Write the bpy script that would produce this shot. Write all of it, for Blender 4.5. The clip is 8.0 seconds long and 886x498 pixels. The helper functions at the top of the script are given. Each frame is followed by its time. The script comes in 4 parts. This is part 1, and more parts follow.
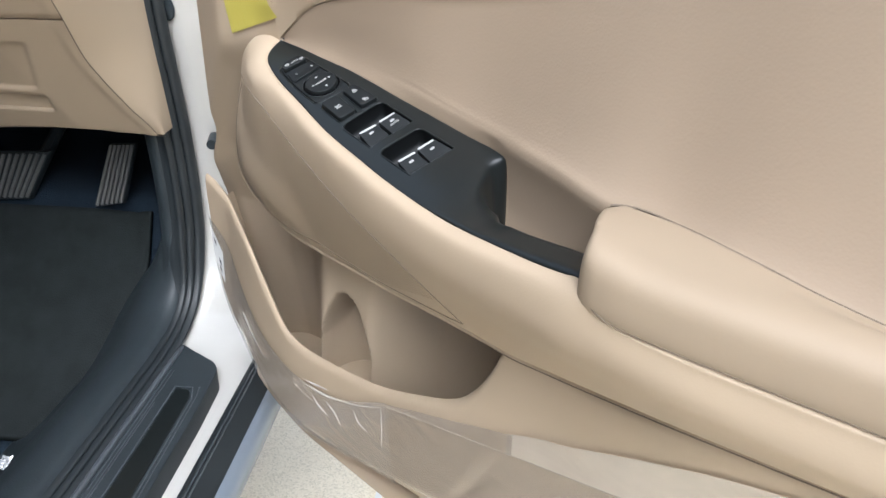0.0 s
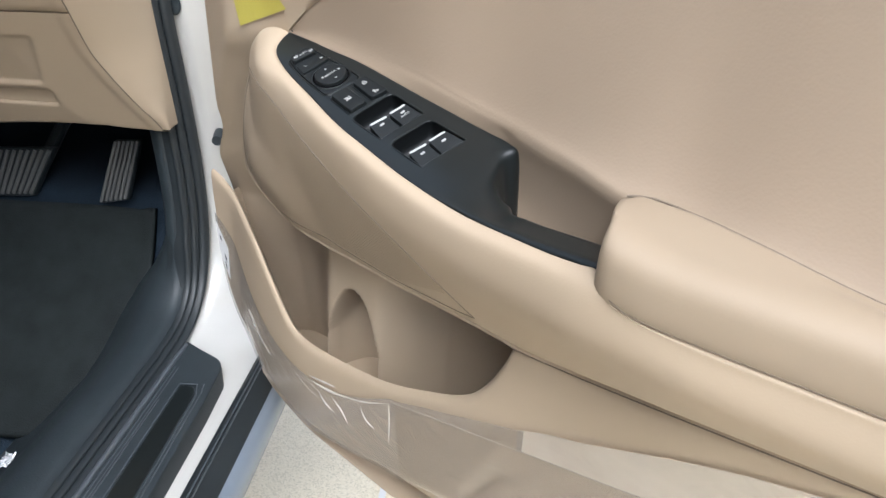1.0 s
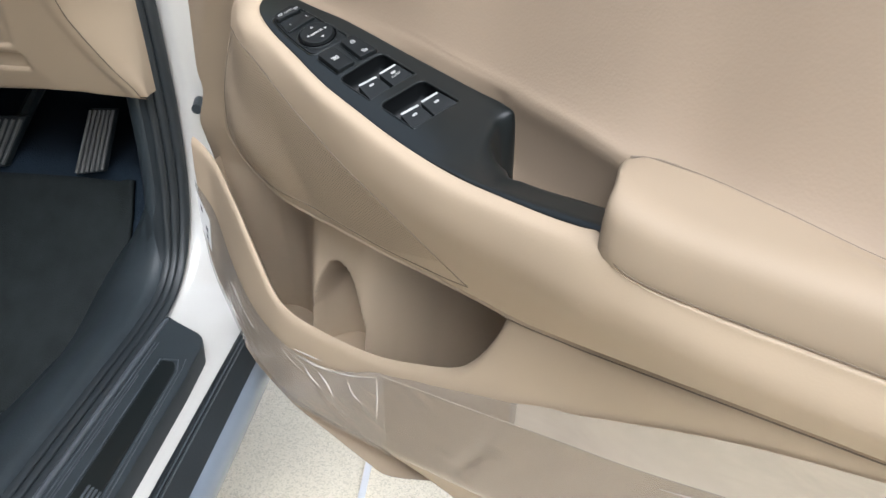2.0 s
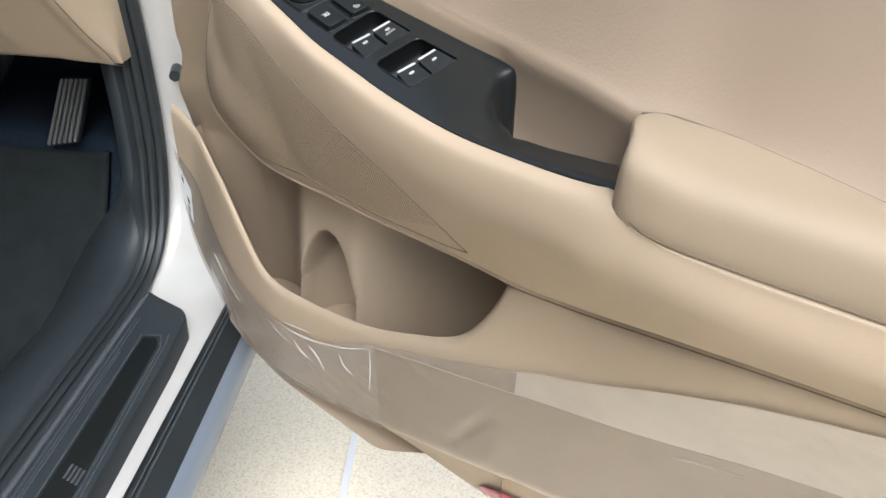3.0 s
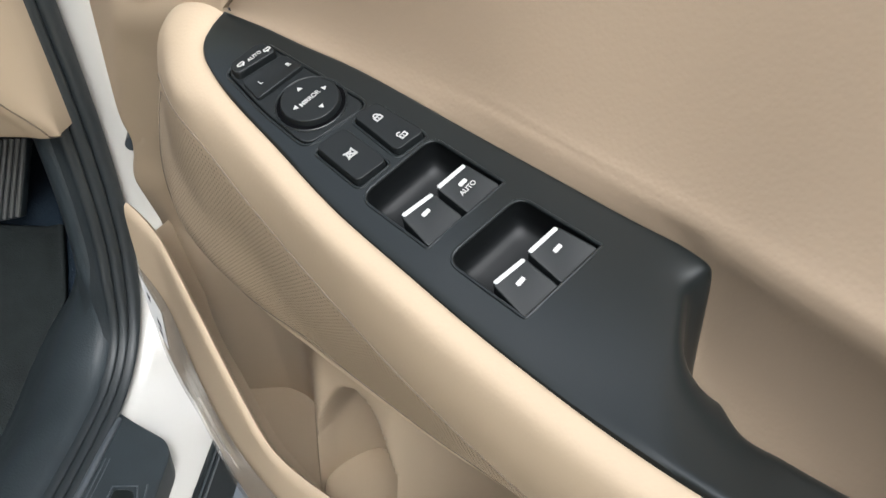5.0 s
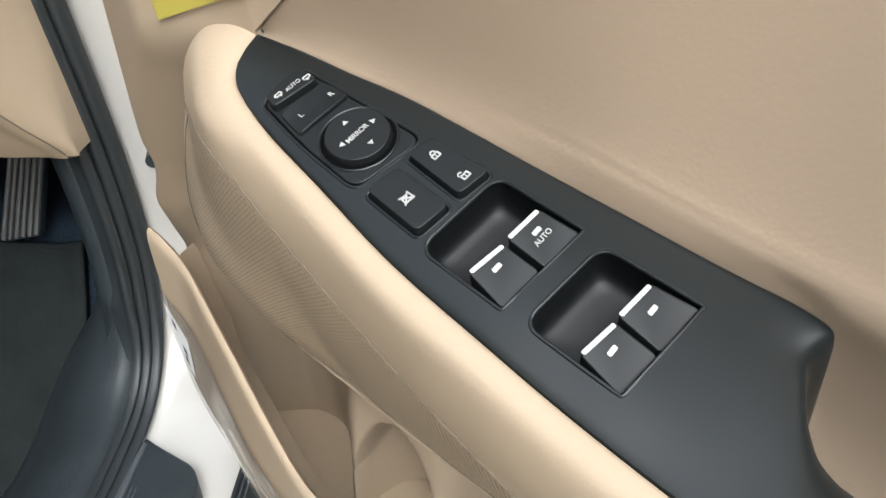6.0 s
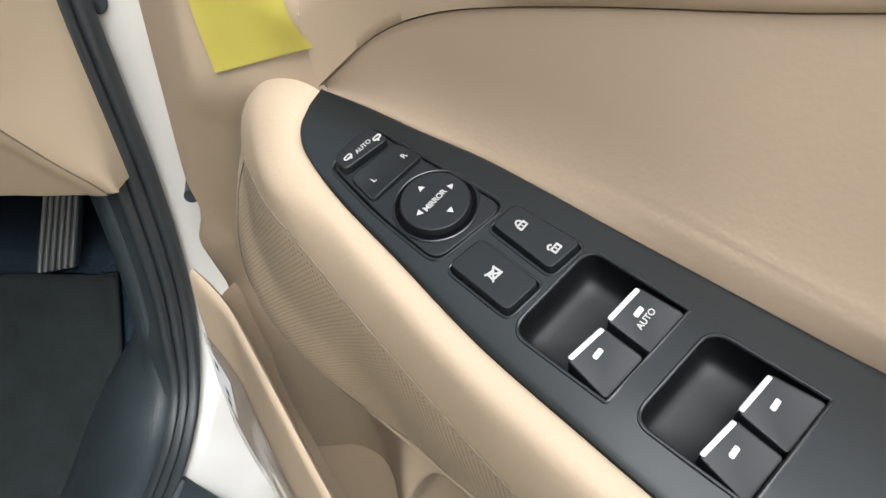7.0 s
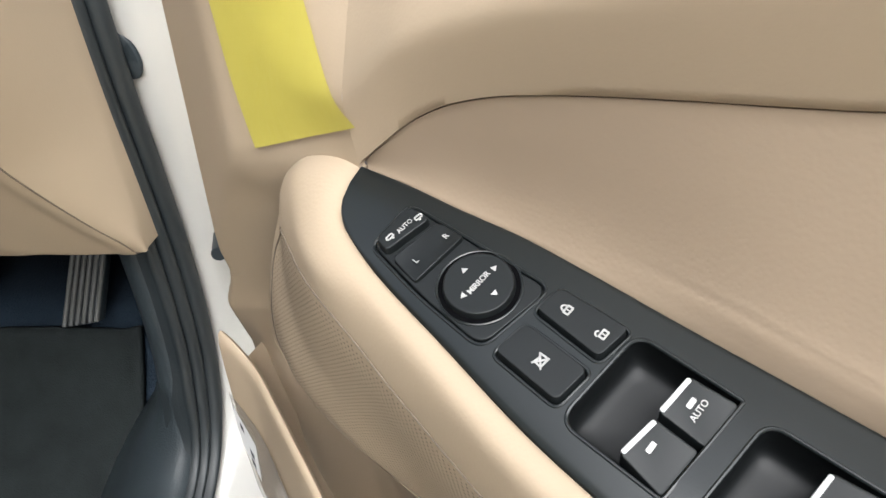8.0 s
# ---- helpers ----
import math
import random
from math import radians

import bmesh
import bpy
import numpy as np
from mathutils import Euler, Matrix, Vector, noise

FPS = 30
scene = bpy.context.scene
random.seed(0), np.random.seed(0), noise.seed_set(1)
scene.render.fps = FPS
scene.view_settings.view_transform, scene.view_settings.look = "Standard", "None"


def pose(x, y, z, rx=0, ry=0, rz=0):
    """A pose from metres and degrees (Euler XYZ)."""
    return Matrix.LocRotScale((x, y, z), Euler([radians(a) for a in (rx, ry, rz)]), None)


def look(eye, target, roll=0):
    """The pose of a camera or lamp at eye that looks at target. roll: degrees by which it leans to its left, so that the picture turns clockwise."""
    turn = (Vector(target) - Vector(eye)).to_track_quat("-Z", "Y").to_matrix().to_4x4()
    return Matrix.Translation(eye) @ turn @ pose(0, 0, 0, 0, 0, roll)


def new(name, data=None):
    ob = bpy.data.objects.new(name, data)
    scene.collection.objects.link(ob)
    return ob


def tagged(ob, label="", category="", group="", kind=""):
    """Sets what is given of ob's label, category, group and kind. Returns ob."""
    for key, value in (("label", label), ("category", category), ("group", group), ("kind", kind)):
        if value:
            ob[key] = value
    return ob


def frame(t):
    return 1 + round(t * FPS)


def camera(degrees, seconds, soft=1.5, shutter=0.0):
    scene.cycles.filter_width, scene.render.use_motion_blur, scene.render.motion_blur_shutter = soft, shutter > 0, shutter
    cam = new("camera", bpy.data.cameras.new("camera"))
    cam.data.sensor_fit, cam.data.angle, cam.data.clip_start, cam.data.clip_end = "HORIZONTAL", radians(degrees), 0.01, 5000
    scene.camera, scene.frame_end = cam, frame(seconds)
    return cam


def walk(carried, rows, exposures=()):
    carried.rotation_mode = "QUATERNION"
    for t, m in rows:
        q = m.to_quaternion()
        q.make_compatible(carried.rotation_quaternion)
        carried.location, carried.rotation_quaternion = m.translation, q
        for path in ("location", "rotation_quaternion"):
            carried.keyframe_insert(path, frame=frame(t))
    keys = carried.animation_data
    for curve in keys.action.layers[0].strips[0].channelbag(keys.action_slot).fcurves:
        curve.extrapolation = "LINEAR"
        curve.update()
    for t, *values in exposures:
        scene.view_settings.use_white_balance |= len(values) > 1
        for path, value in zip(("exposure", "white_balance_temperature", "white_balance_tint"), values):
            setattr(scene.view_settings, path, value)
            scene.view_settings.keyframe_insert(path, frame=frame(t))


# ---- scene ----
cam = camera(64.0, 8.0)
# seconds, stops, kelvin, tint
EXPOSURES = [(0.0, 1.13, 5640, 9), (3.0, 1.06, 5800, 9), (4.5, 1.12, 5960, 8), (6.5, 1.16, 5960, 7.5), (8.0, 1.18, 6020, 8)]
# seconds, place, turn
PATH = [
    (0, -0.0, -0.0, 1.03, 62.0, -2.0, 5.5),
    (0.5, -0.003, -0.0017, 1.0259, 62.298, -2.041, 5.722),
    (1, -0.0066, 0.0018, 1.0218, 62.165, -2.132, 5.658),
    (2.5, -0.0182, 0.0154, 0.9991, 59.73, -3.351, 3.502),
    (3, -0.0268, 0.0211, 0.9909, 58.874, -3.439, 2.593),
    (3.5, -0.0443, 0.0634, 0.9729, 57.409, -3.042, 1.844),
    (4, -0.0604, 0.1515, 0.9857, 56.855, -2.45, 1.376),
    (4.5, -0.0719, 0.2137, 0.9976, 56.381, -1.833, 1.122),
    (6, -0.098, 0.2836, 0.9978, 55.236, 0.208, 1.52),
    (6.5, -0.1124, 0.3004, 1.0017, 55.219, 0.843, 1.879),
    (7, -0.1202, 0.3076, 1.0073, 55.814, 1.424, 2.378),
    (7.5, -0.1239, 0.3092, 1.0107, 57.04, 1.797, 2.854),
    (8, -0.1299, 0.3151, 1.0179, 59.257, 1.952, 3.363),
]
walk(cam, [(t, pose(x, y, z, rx, ry, rz)) for t, x, y, z, rx, ry, rz in PATH], EXPOSURES)
# ---- light ----
world = bpy.data.worlds.new("sky")
scene.world = world
world.use_nodes = True
wn = world.node_tree
sky = wn.nodes.new("ShaderNodeTexSky")
sky.sky_type = "NISHITA"
sky.sun_disc = False
SUN_UP, SUN_ROUND = 54.0, 168.0
sky.sun_elevation, sky.sun_rotation = radians(SUN_UP), radians(SUN_ROUND)
sky.air_density, sky.dust_density = 1.0, 9.0
# a thin white overcast over the blue
veil = wn.nodes.new("ShaderNodeHueSaturation")
veil.inputs["Saturation"].default_value = 0.4
wn.links.new(sky.outputs[0], veil.inputs["Color"])
wn.links.new(veil.outputs[0], wn.nodes["Background"].inputs[0])
wn.nodes["Background"].inputs[1].default_value = 0.148
sun = new("sun", bpy.data.lights.new("sun", "SUN"))
sun.data.energy, sun.data.angle, sun.data.color = 0.64, radians(50), (1.0, 0.97, 0.93)
sun_way = Vector((math.sin(radians(SUN_ROUND)) * math.cos(radians(SUN_UP)), math.cos(radians(SUN_ROUND)) * math.cos(radians(SUN_UP)), math.sin(radians(SUN_UP))))
sun.matrix_world = look(sun_way * 20, (0, 0, 0))

# ---- materials ----


def material(name, colour, rough, metal=0.0, grain=0.0, grain_size=0.001, stain=0.1, stain_size=0.12, coat=0.0, alpha=1.0, spec=0.5):
    """A surface with fine grain relief, and stains and gloss changes at a larger size. Sizes in metres."""
    m = bpy.data.materials.new(name)
    m.use_nodes = True
    t = m.node_tree
    b = t.nodes["Principled BSDF"]
    b.inputs["Roughness"].default_value, b.inputs["Metallic"].default_value = rough, metal
    b.inputs["Coat Weight"].default_value = coat
    b.inputs["Alpha"].default_value = alpha
    b.inputs["Specular IOR Level"].default_value = spec
    co = t.nodes.new("ShaderNodeTexCoord")
    big = t.nodes.new("ShaderNodeTexNoise")
    big.inputs["Scale"].default_value, big.inputs["Detail"].default_value = 1 / stain_size, 5
    t.links.new(co.outputs["Object"], big.inputs["Vector"])
    mix = t.nodes.new("ShaderNodeMix")
    mix.data_type = "RGBA"
    mix.inputs["A"].default_value = (*[c * (1 - stain) for c in colour], 1)
    mix.inputs["B"].default_value = (*[min(c * (1 + stain), 1) for c in colour], 1)
    t.links.new(big.outputs[0], mix.inputs["Factor"])
    t.links.new(mix.outputs["Result"], b.inputs["Base Color"])
    rr = t.nodes.new("ShaderNodeMapRange")
    rr.inputs["To Min"].default_value, rr.inputs["To Max"].default_value = max(rough - 0.08, 0.02), min(rough + 0.08, 1)
    t.links.new(big.outputs[0], rr.inputs["Value"])
    t.links.new(rr.outputs[0], b.inputs["Roughness"])
    if grain:
        fine = t.nodes.new("ShaderNodeTexVoronoi")
        fine.feature = "SMOOTH_F1"
        fine.inputs["Scale"].default_value = 1 / grain_size
        t.links.new(co.outputs["Object"], fine.inputs["Vector"])
        bump = t.nodes.new("ShaderNodeBump")
        bump.inputs["Strength"].default_value, bump.inputs["Distance"].default_value = grain, grain_size * 0.4
        t.links.new(fine.outputs[0], bump.inputs["Height"])
        t.links.new(bump.outputs[0], b.inputs["Normal"])
    return m


BEIGE = (0.343, 0.271, 0.191)
beige = material("moulded_beige_plastic", BEIGE, 0.6, spec=0.26, grain=0.12, grain_size=0.0012, stain=0.03)
leather = material("beige_leatherette", (0.254, 0.195, 0.1375), 0.6, spec=0.28, grain=0.12, grain_size=0.0016, stain=0.03)
pad_skin = material("beige_armrest_skin", (0.273, 0.2137, 0.149), 0.58, spec=0.26, grain=0.06, grain_size=0.0014, stain=0.05)
seam_dark = material("dark_seam", (0.1326, 0.103, 0.07332), 0.8)
hole_dark = material("grille_hole", (0.092, 0.071, 0.051), 0.9, stain=0.02)
black = material("satin_black_plastic", (0.00702, 0.009204, 0.009516), 0.30, grain=0.04, grain_size=0.0006, stain=0.15, spec=0.46)
button_black = material("button_black_plastic", (0.00663, 0.00819, 0.008736), 0.46, stain=0.15, spec=0.26)
# the panel's satin black, darkened to put the shade of the recesses into it
well_shade_black = material("shaded_satin_black", (0.00468, 0.00546, 0.00585), 0.48, grain=0.05, grain_size=0.0006, stain=0.1, spec=0.26)
gap_shadow_black = material("painted_gap_shadow", (0.00156, 0.00156, 0.00195), 0.95, spec=0.05)
print_white = material("white_print", (0.3354, 0.3354, 0.3237), 0.5, stain=0.04, stain_size=0.002)
bright_strip = material("silver_strip", (0.34, 0.347, 0.34), 0.32, stain=0.05)
white_paint = material("white_car_paint", (0.4212, 0.4118, 0.3822), 0.2, stain=0.015, coat=0.5)
rubber = material("black_rubber", (0.0117, 0.0156, 0.01794), 0.5, grain=0.15, grain_size=0.0015, stain=0.3)
trim_black = material("black_trim_plastic", (0.02184, 0.02808, 0.03198), 0.46, grain=0.3, grain_size=0.0014, stain=0.3, stain_size=0.03, spec=0.3)
carpet = material("dark_carpet", (0.0130, 0.0215, 0.0325), 0.95, spec=0.2, grain=1.0, grain_size=0.002, stain=0.35, stain_size=0.05)
mat_cloth = material("charcoal_floor_mat", (0.0165, 0.0198, 0.0200), 0.95, spec=0.12, grain=0.9, grain_size=0.0016, stain=0.45, stain_size=0.035)
pedal_rubber = material("grey_pedal_rubber", (0.1014, 0.103, 0.09984), 0.65, stain=0.3, stain_size=0.02)
red_lens = material("red_lens", (0.39, 0.0936, 0.1092), 0.2, stain=0.1)
paper = material("white_label", (0.624, 0.624, 0.6162), 0.5, stain=0.02)
worn_black = material("worn_black_plastic", (0.0585, 0.0663, 0.0741), 0.35, grain=0.2, grain_size=0.002, stain=0.4, stain_size=0.01)
# white rocker paint; shade and sky reflection are put in as blue-grey
rocker_shaded_white = material("shaded_white_rocker_paint", (0.1326, 0.156, 0.1872), 0.35, stain=0.03, coat=0.1)
ink = material("black_print", (0.0312, 0.0312, 0.039), 0.6)

# ---- geometry helpers ----


def smooth(xs, ys):
    """A smooth curve through points that never overshoots between them."""
    x, y = np.array(xs, float), np.array(ys, float)
    h = np.diff(x)
    s = np.diff(y) / h
    m = np.zeros(len(x))
    m[0], m[-1] = s[0], s[-1]
    for i in range(1, len(x) - 1):
        if s[i - 1] * s[i] > 0:
            a, b = 2 * h[i] + h[i - 1], h[i] + 2 * h[i - 1]
            m[i] = (a + b) / (a / s[i - 1] + b / s[i])

    def f(v):
        v = min(max(v, x[0]), x[-1])
        i = min(max(int(np.searchsorted(x, v)) - 1, 0), len(h) - 1)
        t = (v - x[i]) / h[i]
        return float(y[i] * (1 + 2 * t) * (1 - t) ** 2 + h[i] * m[i] * t * (1 - t) ** 2 + y[i + 1] * t * t * (3 - 2 * t) + h[i] * m[i + 1] * t * t * (t - 1))
    return f


def step(v, a, b):
    t = min(max((v - a) / (b - a), 0.0), 1.0)
    return t * t * (3 - 2 * t)


def spline(points, n, knots=None):
    """n points along a smooth line through the given ones."""
    p = np.array(points, float)
    k = np.concatenate([[0], np.cumsum(np.sqrt(np.linalg.norm(np.diff(p, axis=0), axis=1)) + 1e-9)]) if knots is None else np.array(knots, float)
    fs = []
    for c in range(p.shape[1]):
        m = np.gradient(p[:, c], k)
        fs.append((p[:, c], m))
    out = []
    for v in np.linspace(0, k[-1], n):
        i = min(max(int(np.searchsorted(k, v)) - 1, 0), len(k) - 2)
        h = k[i + 1] - k[i]
        t = (v - k[i]) / h
        out.append([y[i] * (1 + 2 * t) * (1 - t) ** 2 + h * m[i] * t * (1 - t) ** 2 + y[i + 1] * t * t * (3 - 2 * t) + h * m[i + 1] * t * t * (t - 1) for y, m in fs])
    return np.array(out)


def sheet(rows, close=False, flip=False):
    """A grid of faces through rows of points."""
    bm = bmesh.new()
    vs = [[bm.verts.new(p) for p in r] for r in rows]
    for a, b in zip(vs[:-1], vs[1:]):
        n = len(a)
        for i in range(n if close else n - 1):
            j = (i + 1) % n
            q = (a[i], a[j], b[j], b[i])
            bm.faces.new(q[::-1] if flip else q)
    return bm


def cap(bm, loops):
    bm.verts.ensure_lookup_table()
    for l in loops:
        bm.faces.new([bm.verts[i] for i in l])
    bmesh.ops.recalc_face_normals(bm, faces=bm.faces)
    return bm


def tube(points, radius, sides=10, ends=True):
    p = [Vector(q) for q in points]
    rows = []
    up = Vector((0, 0, 1))
    for i, q in enumerate(p):
        d = (p[min(i + 1, len(p) - 1)] - p[max(i - 1, 0)]).normalized()
        s = d.cross(up)
        s = (s if s.length > 1e-4 else d.cross(Vector((1, 0, 0)))).normalized()
        t = s.cross(d)
        rows.append([q + (s * math.cos(a) + t * math.sin(a)) * radius for a in [2 * math.pi * k / sides for k in range(sides)]])
    bm = sheet(rows, close=True)
    n = len(rows)
    return cap(bm, [list(range(sides)), list(range((n - 1) * sides, n * sides))]) if ends else bm


def box(x0, x1, y0, y1, z0, z1, bevel=0.0, segments=2):
    bm = bmesh.new()
    bmesh.ops.create_cube(bm, size=1)
    for v in bm.verts:
        v.co = (x0 + (v.co.x + 0.5) * (x1 - x0), y0 + (v.co.y + 0.5) * (y1 - y0), z0 + (v.co.z + 0.5) * (z1 - z0))
    if bevel:
        bmesh.ops.bevel(bm, geom=list(bm.edges), offset=bevel, segments=segments, affect="EDGES", profile=0.5)
    return bm


def rounded(points, radius, n=5):
    """The corners of a flat outline rounded; radius is one number or one for each corner."""
    out = []
    k = len(points)
    for i in range(k):
        r = radius[i] if isinstance(radius, (list, tuple)) else radius
        p, a, b = (Vector(points[j % k]) for j in (i, i - 1, i + 1))
        da, db = (a - p), (b - p)
        r1 = min(r, da.length * 0.45, db.length * 0.45)
        if r1 < 1e-6:
            out.append(tuple(p))
            continue
        s, e = p + da.normalized() * r1, p + db.normalized() * r1
        for j in range(n + 1):
            t = j / n
            out.append(tuple(s * (1 - t) ** 2 + p * 2 * t * (1 - t) + e * t * t))
    return out


def slab(outline, low, high, bevel=0.0, top=None, draft=0.0):
    """A flat piece over an outline in (a, b), from height low to high, with a soft upper edge. top(a, b) adds to the height; draft is how far the sides lean in."""
    area = sum(p[0] * q[1] - q[0] * p[1] for p, q in zip(outline, outline[1:] + outline[:1]))
    pts = [Vector((p[0], p[1])) for p in (outline if area > 0 else outline[::-1])]
    n = len(pts)
    inn = []
    for i in range(n):
        d = (pts[(i + 1) % n] - pts[i - 1]).normalized()
        inn.append(Vector((-d.y, d.x)))
    rows = [[(p.x, p.y, low) for p in pts]]
    steps = [(draft, high)] if not bevel else [(draft + bevel * (1 - math.cos(a)), high - bevel * (1 - math.sin(a))) for a in (0, math.pi / 6, math.pi / 3, math.pi / 2)]
    for off, h in steps:
        rows.append([((p + m * off).x, (p + m * off).y, h + (top(p.x, p.y) if top else 0)) for p, m in zip(pts, inn)])
    if bevel:
        off = steps[-1][0] + bevel * 0.4
        rows.append([((p + m * off).x, (p + m * off).y, high + (top(p.x, p.y) if top else 0)) for p, m in zip(pts, inn)])
    bm = sheet(rows, close=True)
    return cap(bm, [list(range(n)), list(range((len(rows) - 1) * n, len(rows) * n))])


def lettering(text, size, spread=1.0, thin=0.0):
    c = bpy.data.curves.new("lettering", "FONT")
    c.body, c.size, c.align_x, c.align_y, c.extrude, c.space_character, c.offset = text, size, "CENTER", "CENTER", 0.00004, spread, thin
    ob = bpy.data.objects.new("lettering", c)
    scene.collection.objects.link(ob)
    me = bpy.data.meshes.new_from_object(ob.evaluated_get(bpy.context.evaluated_depsgraph_get()))
    bm = bmesh.new()
    bm.from_mesh(me)
    bpy.data.objects.remove(ob)
    bpy.data.meshes.remove(me)
    bpy.data.curves.remove(c)
    return bm


def joined(*parts):
    bm = bmesh.new()
    for p in parts:
        me = bpy.data.meshes.new("piece")
        p.to_mesh(me)
        bm.from_mesh(me)
        bpy.data.meshes.remove(me)
        p.free()
    return bm


def moved(bm, m):
    bmesh.ops.transform(bm, matrix=m, verts=bm.verts)
    return bm


def thing(name, m, label, category, group="", kind=""):
    ob = new(name)
    ob.matrix_world = m
    ob.empty_display_size = 0.05
    return tagged(ob, label, category, group, kind)


ORIGIN = {}


def part(name, bm, mat, parent, label="", flat=False, angle=40, thick=0.0):
    """One mesh under a thing or a part. Its points are in the frame of the thing."""
    root = parent
    while root.parent:
        root = root.parent
    off = ORIGIN.get(root.name, Vector())
    bmesh.ops.translate(bm, vec=-off, verts=bm.verts)
    me = bpy.data.meshes.new(name)
    bm.to_mesh(me)
    bm.free()
    me.materials.append(mat)
    if not flat:
        me.shade_smooth()
        me.set_sharp_from_angle(angle=radians(angle))
    ob = new(name, me)
    ob.parent = parent
    if thick:
        sol = ob.modifiers.new("thickness", "SOLIDIFY")
        sol.thickness, sol.offset = thick, 1.0
    if label:
        ob["label"] = label
    return ob


def alone(name, bm, mat, label, category, group="", kind="", flat=False, angle=40, thick=0.0):
    """A thing that is one mesh, in world places."""
    me = bpy.data.meshes.new(name)
    bm.to_mesh(me)
    bm.free()
    me.materials.append(mat)
    if not flat:
        me.shade_smooth()
        me.set_sharp_from_angle(angle=radians(angle))
    ob = new(name, me)
    if thick:
        sol = ob.modifiers.new("thickness", "SOLIDIFY")
        sol.thickness, sol.offset = thick, 1.0
    return tagged(ob, label, category, group, kind)


# ---- the open door: (along the door to the rear, outwards, up) ----
DOOR_TURN = pose(0, 0, 0, 0, 0, -28)
BASE = Vector((-0.58, 0.47, 0.40))
door = thing("open_car_door", DOOR_TURN @ Matrix.Translation(BASE), "open white car door with beige moulded inner trim", "car door")
ORIGIN[door.name] = BASE

# inner and outer edge of the black switch panel and grab bar
BU = [-0.4224, -0.4212, -0.4172, -0.4084, -0.389, -0.359, -0.322, -0.287, -0.25, -0.2, -0.15, -0.102, -0.08]
b_d = smooth(BU, [0.404, 0.398, 0.391, 0.3843, 0.3755, 0.3645, 0.351, 0.3405, 0.330, 0.316, 0.303, 0.290, 0.285])
b_z = smooth(BU, [0.904, 0.9015, 0.898, 0.894, 0.888, 0.880, 0.870, 0.863, 0.856, 0.851, 0.852, 0.857, 0.859])
OU = [-0.4224, -0.4015, -0.376, -0.3536, -0.33, -0.298, -0.262, -0.222, -0.2026, -0.1970, -0.1948, -0.1928, -0.1912, -0.1880, -0.1835, -0.1785, -0.165, -0.149, -0.1255, -0.107, -0.08]
o_d = smooth(OU, [0.4125, 0.4117, 0.4095, 0.4080, 0.4046, 0.3998, 0.3942, 0.388, 0.3852, 0.3842, 0.3832, 0.3800, 0.373, 0.361, 0.351, 0.3435, 0.3350, 0.3285, 0.3210, 0.3165, 0.312])
o_z = smooth(OU, [0.908, 0.9053, 0.9014, 0.8983, 0.8943, 0.888, 0.8815, 0.8745, 0.872, 0.8695, 0.865, 0.858, 0.854, 0.849, 0.847, 0.8467, 0.8508, 0.8533, 0.8570, 0.8588, 0.861])


def bar_z(u, d):
    """Top of the grab bar, carried on under the switch pod."""
    v = max(u, -0.179)
    return b_z(v) + (o_z(v) - b_z(v)) * (d - b_d(v)) / (o_d(v) - b_d(v))


def pod_z(u, d):
    """Top of the switch pod, carried on over the grab bar."""
    return b_z(u) + (0.872 - 0.13 * (u + 0.2026) - b_z(u)) * (d - b_d(u)) / (0.3850 - 0.18 * (u + 0.2026) - b_d(u))


def pod_end(u, d):
    """The rear end of the pod stands over the bar and falls to it in a steep hollow face."""
    crest = -0.1975 - 0.0050 * step(0.384 - d, 0.0, 0.012) + 0.0055 * min(max((0.375 - d) / 0.04, 0.0), 1.0)
    width = 0.0042 + 0.0050 * step(0.384 - d, 0.0, 0.015) + 0.034 * step(0.366 - d, 0.0, 0.045)
    x = (u - crest) / width
    x = 0.5 * (x + math.sqrt(x * x + 0.03))
    k = 1 - max(0.0, 1 - x) ** 2.4
    return pod_z(u, d) * (1 - k) + (bar_z(u, d) - 0.022 * step(d, 0.348, 0.374)) * k


# lower edge of the armrest body
LU = [-0.475, -0.45, -0.42, -0.39, -0.35, -0.306, -0.27, -0.239, -0.204, -0.172, -0.13, -0.1, -0.07, -0.04, 0.0, 0.1, 0.34]
l_d = smooth(LU, [0.434, 0.427, 0.4195, 0.4085, 0.393, 0.380, 0.370, 0.363, 0.355, 0.349, 0.340, 0.328, 0.314, 0.304, 0.297, 0.289, 0.275])
l_z = smooth(LU, [0.736, 0.727, 0.7250, 0.7285, 0.736, 0.740, 0.743, 0.746, 0.748, 0.748, 0.753, 0.762, 0.773, 0.781, 0.787, 0.794, 0.80])
# lower seam of the armrest pad
SU = [-0.103, -0.098, -0.09, -0.08, -0.055, 0.0, 0.1, 0.34]
s_d = smooth(SU, [0.288, 0.282, 0.278, 0.277, 0.2755, 0.274, 0.270, 0.260])
s_z = smooth(SU, [0.859, 0.852, 0.848, 0.845, 0.8435, 0.842, 0.840, 0.836])
# outer edge of cup and pad, where the insert ends
EU = [-0.4226, -0.4015, -0.376, -0.3536, -0.33, -0.298, -0.262, -0.222, -0.205, -0.184, -0.16, -0.132, -0.116, -0.100, -0.073, -0.04, 0.0, 0.03, 0.1, 0.34]
e_d = smooth(EU, [0.4135, 0.4124, 0.4101, 0.4086, 0.4052, 0.4003, 0.3947, 0.3895, 0.3858, 0.3725, 0.3622, 0.3505, 0.3445, 0.3440, 0.337, 0.327, 0.318, 0.313, 0.305, 0.295])
